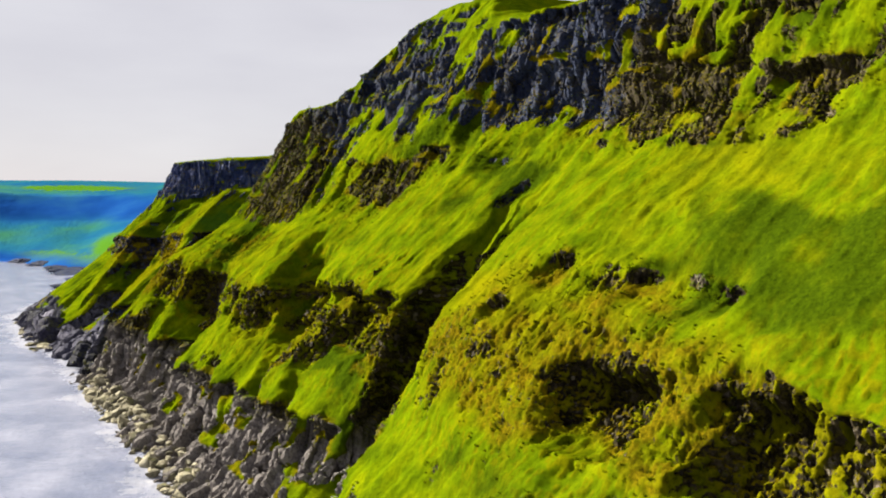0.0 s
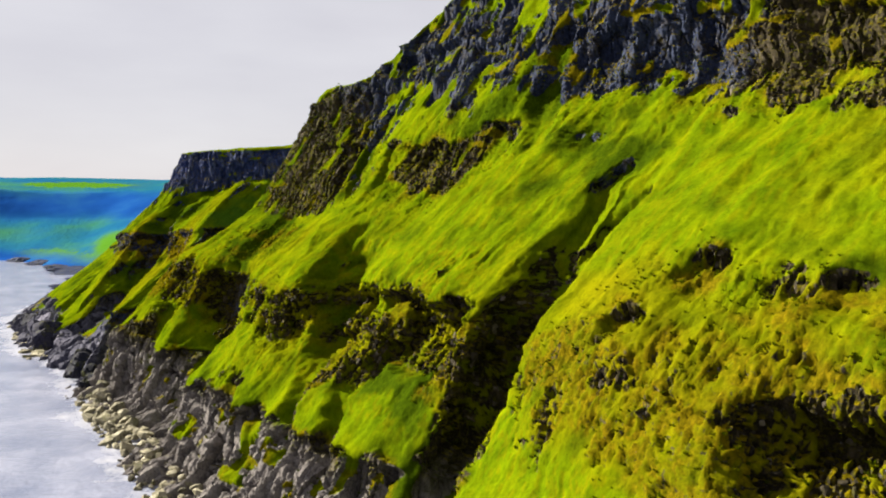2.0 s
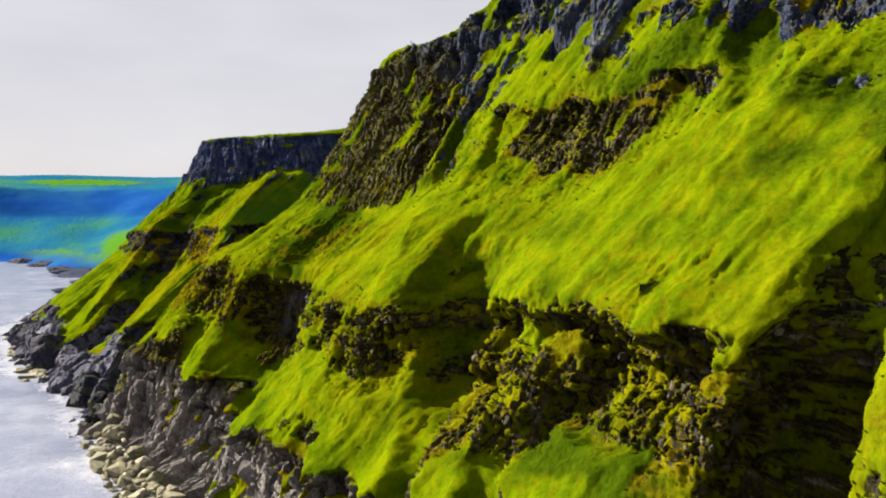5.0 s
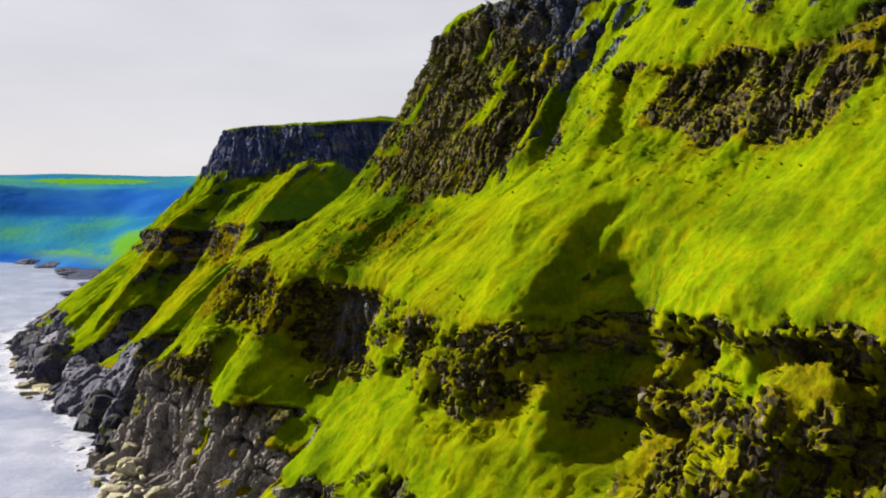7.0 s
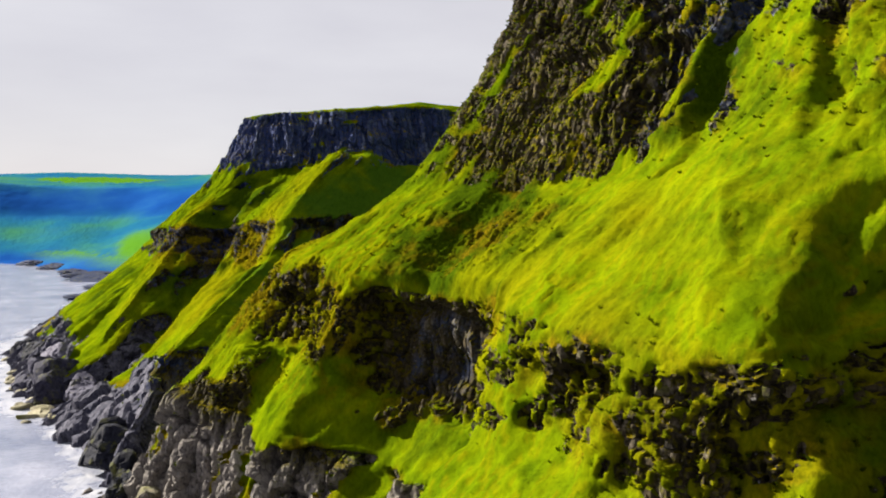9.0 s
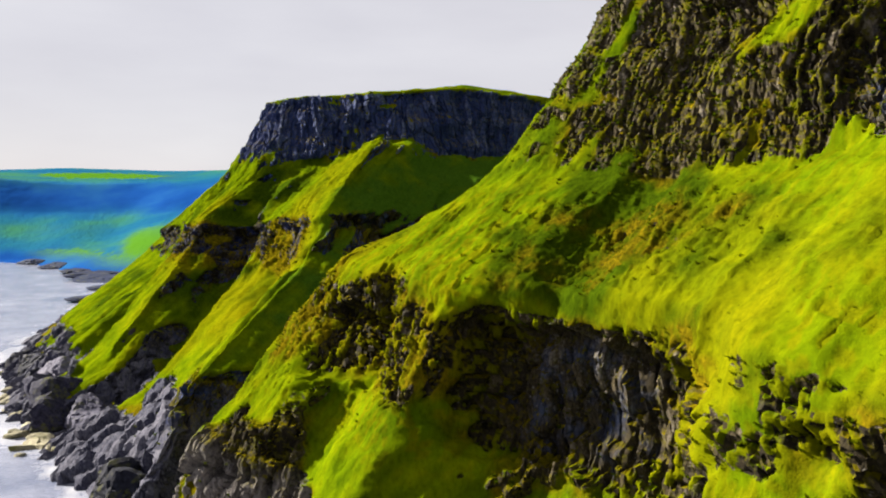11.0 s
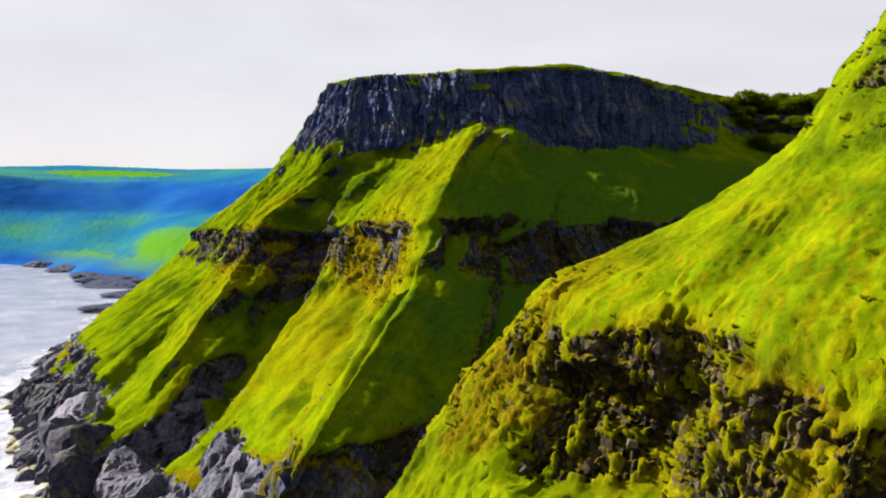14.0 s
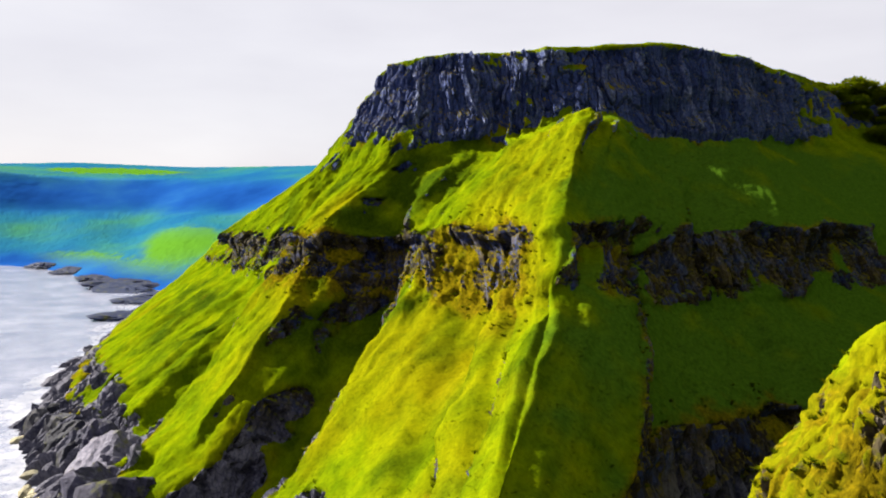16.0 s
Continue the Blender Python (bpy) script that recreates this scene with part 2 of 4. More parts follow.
def land_material(name, distant=False, cool=False):
    """Turf over dark basalt; the point mark "rock" says where the rock is bare, "herb" where rank dark growth and the
    spur's painted shade are.
    """
    m, n, l, bsdf = nodes_of(name)
    geo = n.new("ShaderNodeNewGeometry")
    pos = geo.outputs["Position"]
    rock, fine = rock_colour(n, l, pos, cool)
    grass, blade = grass_colour(n, l, pos)
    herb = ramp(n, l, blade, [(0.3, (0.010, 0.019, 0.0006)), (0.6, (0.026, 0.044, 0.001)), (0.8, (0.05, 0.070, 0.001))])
    # deep: turf colour with the green of the headland's shaded faces painted in
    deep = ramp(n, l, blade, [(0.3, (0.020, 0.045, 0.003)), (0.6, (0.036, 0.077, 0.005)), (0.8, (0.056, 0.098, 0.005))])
    grass = blend(n, l, mark(n, "herb"), grass, blend(n, l, mark(n, "shade_green"), herb, deep))
    withered = ramp(n, l, blade, [(0.3, (0.016, 0.012, 0.001)), (0.52, (0.072, 0.050, 0.0015)), (0.75, (0.150, 0.098, 0.003))])
    grass = blend(n, l, calc(n, l, "MULTIPLY", mark(n, "rust"), 0.8), grass, withered)
    ragged = noise_node(n, l, pos, 0.7, 5.0, 0.7)
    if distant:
        # distance haze is painted in: blue mixed into both rock and turf colours
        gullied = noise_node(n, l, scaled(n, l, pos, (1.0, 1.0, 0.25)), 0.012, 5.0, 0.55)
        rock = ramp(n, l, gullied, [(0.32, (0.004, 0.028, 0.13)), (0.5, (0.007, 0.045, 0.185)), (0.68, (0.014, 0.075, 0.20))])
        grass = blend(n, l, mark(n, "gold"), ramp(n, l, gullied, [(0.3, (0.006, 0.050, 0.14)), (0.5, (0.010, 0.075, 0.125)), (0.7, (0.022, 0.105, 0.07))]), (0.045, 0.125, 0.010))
    edge = calc(n, l, "ADD", mark(n, "rock"), calc(n, l, "MULTIPLY_ADD", ragged, 0.9, -0.45))
    bare = ramp(n, l, edge, [(0.2, (0, 0, 0)), (0.8, (1, 1, 1))] if distant else [(0.44, (0, 0, 0)), (0.58, (1, 1, 1))])
    # turf and moss cling to every upward facet of the rock
    up = n.new("ShaderNodeSeparateXYZ")
    l.new(geo.outputs["Normal"], up.inputs[0])
    cap = calc(n, l, "ADD", up.outputs["Z"], calc(n, l, "MULTIPLY_ADD", noise_node(n, l, pos, 0.9, 4.0), 0.8, -0.4))
    wet = 0.0 if distant else mark(n, "wet")
    bare = bare if distant else calc(n, l, "MULTIPLY", bare, calc(n, l, "MAXIMUM", wet, ramp(n, l, cap, [(0.60, (1, 1, 1)), (0.78, (0, 0, 0))])))
    worn_tone = calc(n, l, "ADD", calc(n, l, "MULTIPLY", fine, 0.5), calc(n, l, "MULTIPLY", mark(n, "tone"), 0.35))
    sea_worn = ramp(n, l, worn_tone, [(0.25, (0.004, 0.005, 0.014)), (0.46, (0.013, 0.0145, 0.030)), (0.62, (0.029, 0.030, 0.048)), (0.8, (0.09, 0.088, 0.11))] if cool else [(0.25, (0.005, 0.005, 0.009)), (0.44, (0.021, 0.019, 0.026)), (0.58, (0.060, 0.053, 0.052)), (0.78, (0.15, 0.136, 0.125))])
    rock = blend(n, l, wet, rock, sea_worn)
    l.new(blend(n, l, bare, grass, rock), bsdf.inputs["Base Color"])
    bsdf.inputs["Roughness"].default_value = 0.85
    l.new(calc(n, l, "MULTIPLY", bare, 0.0 if distant else 0.05), bsdf.inputs["Specular IOR Level"])
    bump = n.new("ShaderNodeBump")
    bump.inputs["Strength"].default_value, bump.inputs["Distance"].default_value = 0.1 if distant else 0.4, 0.4
    l.new(blend(n, l, bare, calc(n, l, "MULTIPLY_ADD", noise_node(n, l, pos, 4.5, 3.0), 0.4, blade), fine), bump.inputs["Height"])
    l.new(bump.outputs[0], bsdf.inputs["Normal"])
    return m


def sea_material():
    m, n, l, bsdf = nodes_of("sea_water")
    pos = n.new("ShaderNodeNewGeometry").outputs["Position"]
    swell = noise_node(n, l, pos, 0.05, 4.0, 0.6)
    ripple = noise_node(n, l, pos, 0.45, 4.0, 0.65)
    water = ramp(n, l, swell, [(0.3, (0.085, 0.10, 0.155)), (0.5, (0.135, 0.148, 0.205)), (0.7, (0.20, 0.21, 0.27))])
    froth = noise_node(n, l, pos, 0.22, 7.0, 0.75)
    edge = calc(n, l, "ADD", mark(n, "foam"), calc(n, l, "MULTIPLY_ADD", froth, 1.6, -0.8))
    foam = ramp(n, l, edge, [(0.35, (0, 0, 0)), (1.0, (1, 1, 1))])
    l.new(blend(n, l, foam, water, (0.30, 0.30, 0.32)), bsdf.inputs["Base Color"])
    l.new(calc(n, l, "MULTIPLY_ADD", foam, 0.5, 0.22), bsdf.inputs["Roughness"])
    bump = n.new("ShaderNodeBump")
    bump.inputs["Strength"].default_value, bump.inputs["Distance"].default_value = 0.35, 1.0
    l.new(calc(n, l, "ADD", swell, ripple), bump.inputs["Height"])
    l.new(bump.outputs[0], bsdf.inputs["Normal"])
    return m


land = land_material("turf_and_basalt")
# the headland's copy of the land, its rock blued to stand for haze
cool_land = land_material("turf_and_haze_blue_basalt", cool=True)
far_land = land_material("haze_painted_turf_and_basalt", True)
sea_water = sea_material()


# ---- the land ----
def profile_sheet(stations, us, counts, soften):
    """A grid of (u, n, z) from cross-sections: each station is (s, [(u, n, z) for each landform line]). counts: points laid
    between one line and the next; soften: how far the angles at the lines are rounded, in points."""
    keys = [s for s, _ in stations]
    lines = np.array([p for _, p in stations], float)
    q = np.stack([np.stack([glide(keys, lines[:, j, a], us) for a in range(3)], -1) for j in range(lines.shape[1])], 1)
    cols = []
    for j, c in enumerate(counts):
        t = np.linspace(0, 1, c, endpoint=False)[None, :, None]
        cols.append(q[:, j:j + 1] * (1 - t) + q[:, j + 1:j + 2] * t)
    cols.append(q[:, -1:])
    return blur(np.concatenate(cols, 1), 1, soften)


def stroke(a, z, points):
    """Depth of a groove (or height of a rib) that follows points of (along, height, half width, depth)."""
    out = np.zeros(a.shape)
    for (a0, z0, r0, d0), (a1, z1, r1, d1) in zip(points[:-1], points[1:]):
        ex, ez = a1 - a0, z1 - z0
        t = np.clip(((a - a0) * ex + (z - z0) * ez) / (ex * ex + ez * ez), 0, 1)
        d = np.hypot(a - a0 - t * ex, z - z0 - t * ez) / (r0 + t * (r1 - r0))
        depth = d0 + t * (d1 - d0)
        v = depth * np.where(depth > 0, np.exp(-d ** 4 * 0.7), np.exp(-1.5 * d))
        out = np.where(np.abs(v) > np.abs(out), v, out)
    return out


def undercut(a, z, start, end, low, high, depth):
    """A rock step between two heights: deepest under its lip, running out at its foot."""
    lo, hi = low[0] + (low[1] - low[0]) * (a - start) / (end - start), high[0] + (high[1] - high[0]) * (a - start) / (end - start)
    run = step(start - 3, start + 2, a) * step(end + 3, end - 2, a)
    return depth * run * step(hi + 0.9, hi - 1.3, z) * np.clip((z - lo) / (hi - lo), 0, 1) ** (0.6 if depth < 5 else 0.25), run * step(hi + 0.5, hi - 0.7, z) * step(lo - 1.5, lo + 1.0, z)


def patch(a, z, spots):
    """Sum of soft ovals of (along, height, half length, half height, weight)."""
    out = np.zeros(a.shape)
    for ca, cz, ra, rz, w in spots:
        out += w * step(1.35, 0.7, np.hypot((a - ca) / ra, (z - cz) / rz))
    return out


def weather(uvw, a, run, flute=1.0, seed=0, block=1.0, steps=(), grooves=(), bare=(), green=(), gold=(), bias=62.0, knobs=(), warm=(0.0, 0.0), pale=(), brown=(), cling=1.0, shade_green=0.0, coarse=1.0):
    """Roughens a smooth sheet: ribs and runnels, hummocky turf, ledges and joints in the rock. a: the length along the coast by
    which steps, grooves and patches are named; run: metres along the face. Returns places and marks."""
    u, n, z = uvw[..., 0], uvw[..., 1], uvw[..., 2]
    g = place(u, n, z)

    def outward(grid):
        nor = normals(grid)
        return nor if nor[..., 2].mean() > 0 else -nor

    nor = outward(blur(blur(g, 1, 4), 0, 6))
    wander = fractal(g / 9.0, 3, seed + 15)
    jag = fractal(g / 7.0 + 40, 4, seed + 16, 0.6)
    aw, zw = a + 2.0 * wander, z + 2.6 * jag
    ap, zp = a + 7.0 * fractal(g / 10.0 + 9, 4, seed + 17, 0.6), z + 4.0 * fractal(g / 8.0 + 70, 4, seed + 18, 0.6)
    broken = 0.15 + 1.1 * step(-0.35, 0.35, fractal(np.stack([run / 7.0, n / 40, z / 16], -1), 3, seed + 19))
    # ribs that run downslope, broken by the height
    rib = fractal(np.stack([run / 16, n / 60, z / 55], -1), 3, seed + 3)
    runnel = fractal(np.stack([(run + 0.25 * z) / 4.6, n / 30, z / 26], -1), 3, seed + 9)
    live = step(0.02, 0.15, 1 - nor[..., 2])
    push = (2.0 * rib + 1.0 * runnel) * flute * live
    wall = np.zeros(a.shape)
    for s in steps:
        cut, face = undercut(aw, zw, *s)
        part = broken if s[-1] < 5 else 0.75 + 0.25 * broken
        push -= cut * part
        wall = np.maximum(wall, face * np.minimum(part, 1.0) * (4.0 if s[-1] >= 5 else 1.0))
    for pts in grooves:
        push -= stroke(a + 0.7 * wander, z, pts)
    level = np.array([1.0, 1.0, 0.35])
    flat = nor * level
    flat /= np.maximum(np.linalg.norm(flat, axis=-1, keepdims=True), 1e-6)
    g = g + flat * push[..., None] + ALONG * (1.9 * flute * live * fractal(np.stack([run / 20, n / 20, z / 6.0], -1), 3, seed + 13))[..., None]
    # bare rock where it is steep, with ragged limits
    nor = outward(blur(blur(g, 0, 2), 1, 2))
    tilt = np.degrees(np.arccos(np.clip(nor[..., 2], -1, 1)))
    wob = fractal(g / 8.0, 5, seed + 21, 0.6)
    terrace = value_noise(np.stack([run / 9.0 + 0.6 * wob, n / 30, (z + 1.2 * jag) / 2.6], -1), seed + 23)
    score = (tilt - bias) / 16 + patch(ap, zp, bare) + 1.5 * wob + 0.6 * wall - 1.1 * step(0.15, 0.6, terrace)
    # tongues of turf that hang down over the rock
    score -= 1.6 * cling * step(0.0, 0.4, fractal(np.stack([(run + 0.15 * z) / 3.4, n / 30, z / 10], -1), 3, seed + 25))
    score = np.maximum(score, 0.6 * step(10, 5, z + 2.5 * wob) * 3 - 1)
    rock = step(-0.25, 0.35, score)
    # joints and blocks
    fold = fractal(g / 5.0, 3, seed + 33)
    lean = -0.2 * z
    d1, gap, rnd = cells((run + lean) / 2.4 + 0.35 * fold, z / 8.0 + 0.6 * fold + 0.1 * n, seed + 1)
    e1, gap2, rnd2 = cells((run + lean) / 0.95 + 0.6 * fold, z / 2.8 + fold + 0.2 * n, seed + 2)
    bands = value_noise(np.stack([run / 30, n / 30, z / 1.7], -1), seed + 41)
    buttress = fractal(np.stack([(run + lean) / 5.5, n / 40, z / 30], -1), 3, seed + 43)
    shelf = value_noise(np.stack([run / 16, n / 30, (z + jag) / 4.5], -1), seed + 45)
    bold = step(82, 94, z) if cling > 0.5 else 0.0
    relief = 1.35 * (rnd - 0.5) - 0.9 * step(0.13, 0.0, gap) + 0.5 * (rnd2 - 0.5) - 0.4 * step(0.15, 0.0, gap2) + 0.4 * bands + (2.3 + 1.5 * bold) * buttress + (1.3 + 0.7 * bold) * shelf
    # tall upright joints in the cliff that stands in the surf
    c1, gap5, rnd5 = cells(run / 3.6 + 0.7 * fold, z / 12.0 + 0.6 * fold + 0.1 * n, seed + 8)
    c2, gap6, rnd6 = cells(run / 1.4 + 0.5 * fold, z / 3.6 + 0.5 * fold + 0.1 * n, seed + 10)
    low = step(25, 19, z + 3 * wob)
    relief = relief * (1 - 0.5 * low) + low * (3.6 * (rnd5 - 0.5) - 2.2 * step(0.16, 0.0, gap5) + 0.8 * (rnd6 - 0.5) - 0.4 * step(0.15, 0.0, gap6))
    # turf: hummocks, tussocks and the little steps along the slope
    hump = fractal(g / np.array([5.0, 5.0, 6.5]), 3, seed + 51)
    tuft = fractal(g / 1.35, 3, seed + 61, 0.6)
    tread = value_noise(np.stack([run / 5.0, n / 9.0, z / 0.85 + 0.5 * wander], -1), seed + 65)
    rough = step(-0.2, 0.5, fractal(g / 15.0, 3, seed + 66))
    turf = 0.65 * hump + (0.16 + 0.22 * rough) * tuft + 0.16 * (1 - rough) * tread
    lumpy = np.clip(patch(ap, zp, knobs), 0, 1) * (1 - 0.6 * step(58, 64, z))
    f1, gap3, rnd3 = cells((run + lean) / 1.05 + 0.8 * fold, z / 1.1 + 0.8 * fold, seed + 4)
    pits = step(0.17, 0.02, gap3) + 0.8 * step(0.22, 0.0, rnd3)
    turf = turf + lumpy * (0.7 * (rnd3 - 0.5) - 0.5 * pits)
    # small stacked stones in the broken bands, with cushions of turf on every third
    fine1, gap4, rnd4 = cells((run - 0.1 * z) / 0.8 + 0.5 * fold, z / 1.15 + 0.5 * fold, seed + 6)
    tall1, gap7, rnd7 = cells((run - 0.1 * z) / 0.85 + 0.5 * fold, z / 2.3 + 0.6 * fold, seed + 12)
    upper = step(58, 64, z)
    gap4, rnd4 = gap4 + (gap7 - gap4) * upper, np.where(upper > 0.5, rnd7, rnd4)
    stacked = cling * step(104, 88, z) * step(25, 31, z) * step(-0.3, -0.05, patch(ap, zp, brown)) if cling > 0.5 else 0.0
    relief = relief * (1 - 0.45 * stacked) + stacked * (0.9 * (rnd4 - 0.5) - 0.6 * step(0.2, 0.02, gap4))
    cushion = stacked * (1 - 0.45 * upper) * step(0.58, 0.64, rnd4) * step(0.04, 0.12, gap4)
    rock = rock * (1 - 0.9 * cushion)
    g = g + nor * (np.maximum(rock, cushion * rock / np.maximum(1 - 0.9 * cushion, 0.05)) * relief * block + (1 - rock) * (1 - cushion) * turf)[..., None]
    # rock colour also fills the pits between knobs, painting their shade dark
    rock = np.maximum(rock, 0.62 * lumpy * np.clip(pits, 0, 1))
    # withered brown growth round the rock
    rust = step(0.28, 0.72, 0.75 * blur(blur(rock, 0, 5), 1, 5) + 0.5 * lumpy + 0.12 * step(262, 320, a) * step(66, 54, z) * step(374, 350, a) * cling + 0.6 * fractal(g / 4.5 + 31, 4, seed + 75, 0.6))
    herb = step(-0.1, 0.7, fractal(g / 8.0, 4, seed + 71) + patch(ap, zp, green) + 0.2 * step(48, 62, tilt) - 0.12)
    ochre = step(-0.2, 0.6, fractal(g / (26.0 * coarse), 3, seed + 81) + patch(ap, zp, gold) - 0.15)
    return g, {"rock": rock, "herb": herb, "gold": np.maximum(ochre, 0.8 * cushion), "wet": step(25, 16, z + 5 * wob), "warm": warm[0] + (warm[1] - warm[0]) * step(50, 84, z + 6 * wob) + patch(ap, zp, brown), "shade_green": shade_green + 0 * z, "tone": 0.2 + 0.4 * rnd + 0.2 * rnd2 + patch(ap, zp, pale) + 0.3 * stacked * step(0.12, 0.08, rnd4), "rust": rust * (1 - 0.6 * cushion), "streak": 0.5 + 0.5 * fractal(np.stack([(run + 0.3 * z) / 1.5, n / 16, z / 13], -1), 4, seed + 91, 0.65)}


def section(u, beach, brink, band_foot, band_top, cliff_foot, ledge, cliff_top):
    """One cross-section of the massif: (inland, height) at each landform line, from the sea bed to the plateau."""
    top = cliff_top
    line = [(44, -5), (50, -0.5), beach, brink, band_foot, band_top, cliff_foot, ledge, top, (top[0] + 12, top[1] + 3), (top[0] + 600, top[1] + 16)]
    return (u, [(u, n, z) for n, z in line])


MASSIF = [
    section(-60, (57, 5), (70, 22), (80, 40), (95, 52), (136, 86), (142, 97), (155, 126)),
    section(60, (58, 4), (67, 20), (79, 38), (93, 51), (136, 86), (142, 97), (155, 126)),
    section(105, (58, 4), (66, 20), (76, 35), (88, 47), (134, 84), (140, 95), (152, 126)),
    section(128, (58, 4), (66, 19), (77, 32), (91, 53), (134, 84), (140, 95), (150, 126)),
    section(144, (59, 4), (68, 17), (78, 27), (93.5, 50), (130, 82), (141, 94), (150, 126)),
]
MASSIF += [
    section(153, (64, 5), (82, 14), (96, 30), (104, 52), (128, 80), (143, 96), (149, 126)),
    section(161, (61, 5), (76, 18), (87, 40), (89, 50), (129, 83), (141, 98), (148, 126)),
    section(180, (60, 4), (71, 22), (85, 38), (91, 53), (120, 80), (130, 92), (145, 126)),
    section(200, (60, 4), (70, 22), (85, 40), (93, 54), (118, 78), (127, 95), (146, 128)),
    section(214, (60, 4), (70, 21), (86, 40), (95, 53), (115, 72), (123, 88), (156, 138)),
]
MASSIF += [
    section(228, (59, 4), (65, 20), (79, 36), (82, 49), (113, 73), (122, 87), (156, 140)),
    section(244, (59, 4), (66, 20), (77, 35), (82, 48), (114, 75), (122, 87), (156, 140)),
    section(256, (60, 4), (66, 21), (77.5, 34), (83, 49), (113, 71), (126, 92), (150, 134)),
    section(264, (60, 4), (67, 21), (80, 34), (86, 50), (112, 69), (126, 93), (147, 129)),
    section(270, (62, 4), (72, 17), (86, 31), (91, 50), (111.5, 67), (125.5, 93), (140, 121)),
]
MASSIF += [
    section(280, (64, 4), (76, 15), (90, 28), (93, 50), (111, 65), (125, 93), (136, 114)),
    section(292, (64, 4), (77, 15), (90, 28), (91.5, 50), (110, 63.5), (124, 91), (131, 109)),
    section(302, (63, 4), (73.5, 18), (86.5, 31.5), (89.5, 50), (108.5, 64), (121, 87), (131, 109)),
    section(309, (62, 4), (70, 22), (78, 33), (84, 49.5), (107, 64), (119, 84), (131, 109)),
    section(318, (62, 4), (71, 22), (80, 35), (85, 50), (106, 64), (117, 81), (131, 108)),
    section(326, (63, 4), (72.5, 21), (84, 35.5), (87, 49.5), (107, 64), (117.5, 77), (131, 98)),
]
MASSIF += [
    section(331, (62, 4), (71, 21), (82, 37), (86, 49.5), (108, 64), (118, 74), (131, 92)),
    section(336, (60, 4), (66, 22), (77, 36), (85, 50), (108.5, 62), (118.5, 70), (132, 83)),
    section(343, (60, 4), (66, 22), (78, 37), (87, 50.5), (109, 59.5), (119, 65), (134, 73)),
    section(352, (59, 4), (66, 23), (78, 39), (90, 51.5), (107, 55.5), (120, 60), (139, 65)),
    section(360, (60, 3), (70, 16), (84, 30), (96, 42), (112, 46), (128, 50), (146, 55)),
    section(374, (68, 0), (82, 4), (98, 8), (112, 12), (135, 20), (150, 28), (170, 38)),
]
us = np.concatenate([np.arange(-60, 36, 2.5), np.arange(36, 270, 0.32), np.arange(270, 356, 0.24), np.arange(356, 374.1, 0.8)])
grid = profile_sheet(MASSIF, us, [6, 14, 46, 60, 46, 84, 58, 70, 18, 40], 2)
# rock steps: from, to, (foot heights), (lip heights), depth
STEPS = [(159, 207, (40, 39), (51, 50), 3.2), (203, 214, (39, 39), (48.5, 48.5), 3.0), (218, 258, (34, 33.5), (46, 44.5), 4.2), (186, 215, (30, 31), (41, 41), 3.8), (274, 304, (28, 29), (44.5, 45), 5.2), (83, 98, (37, 37), (47, 46.5), 5.2), (57, 68, (36, 36), (47, 48), 5.0), (166, 186, (37, 37), (47.5, 47.5), 5.0), (326, 339, (33, 34), (43, 43.5), 5.0), (306, 340, (35, 38), (44.5, 47), 0.8), (60, 100, (40, 38), (49, 47.5), 2.6)]
STEPS += [(78, 122, (57, 57), (61, 62), 2.4), (215, 258, (7, 7), (22, 22), 3.6), (165, 215, (7, 7), (22, 22), 3.4), (255, 345, (3, 4), (19, 21), 2.0), (216, 248, (74, 75), (85, 86), 2.6), (193, 207, (76, 78), (87, 88), 2.2), (130, 186, (86, 93), (107, 110), 2.6), (85, 130, (88, 87), (98, 103), 2.4), (268, 302, (65, 66), (88, 88), 2.4), (128, 190, (112, 114), (124, 125), 2.4), (196, 290, (96, 95), (122, 112), 2.2)]
STEPS += [(38, 55, (35, 35), (46, 47), 5.0), (300, 327, (86, 82), (107, 100), 2.0)]
# grooves: (along, height, half width, depth); negative depth is a rib
GROOVES = [[(157, 77, 0.9, 1.3), (156, 62, 1.0, 2.0), (156, 53, 1.4, 3.5), (155.5, 47, 2.6, 6.0), (155, 36, 4.0, 9.0), (153, 20, 4.5, 9.0)], [(153.2, 74, 1.2, -1.0), (154.2, 61, 1.1, -1.2)], [(147.2, 71.5, 1.4, 1.6), (150.5, 64, 1.6, 2.0), (151, 60, 1.0, 0.8)], [(126.6, 52.7, 1.7, 3.2), (123.4, 53.1, 1.5, 3.2)], [(226, 61, 3.0, 2.5), (221, 54, 4.5, 6.5), (216, 46, 4.5, 7.0), (213, 38, 3.5, 5.0)], [(191, 108, 3.0, 3.5), (189, 96, 3.5, 4.0), (184, 84, 3.0, 1.5)]]
GROOVES += [[(262, 95, 2.2, 3.0), (262, 78, 2.5, 3.5), (258, 68, 2.0, 1.5)], [(245, 84, 1.6, 2.0), (240, 74, 2.0, 2.4), (236, 68, 1.5, 1.0)], [(299, 67, 3.0, 1.0), (297, 61, 4.0, 3.0), (295, 54, 4.5, 3.0), (292, 48, 4.0, 1.5)], [(214, 37, 3.0, 2.5), (207, 28, 3.0, 4.5), (201, 18, 2.5, 4.0)], [(238, 30, 2.0, 0.1), (231, 20, 2.5, 2.5), (226, 8, 2.5, 2.5)], [(194, 34, 2.0, 2.0), (187, 24, 2.5, 4.0), (180, 10, 2.5, 3.5)]]
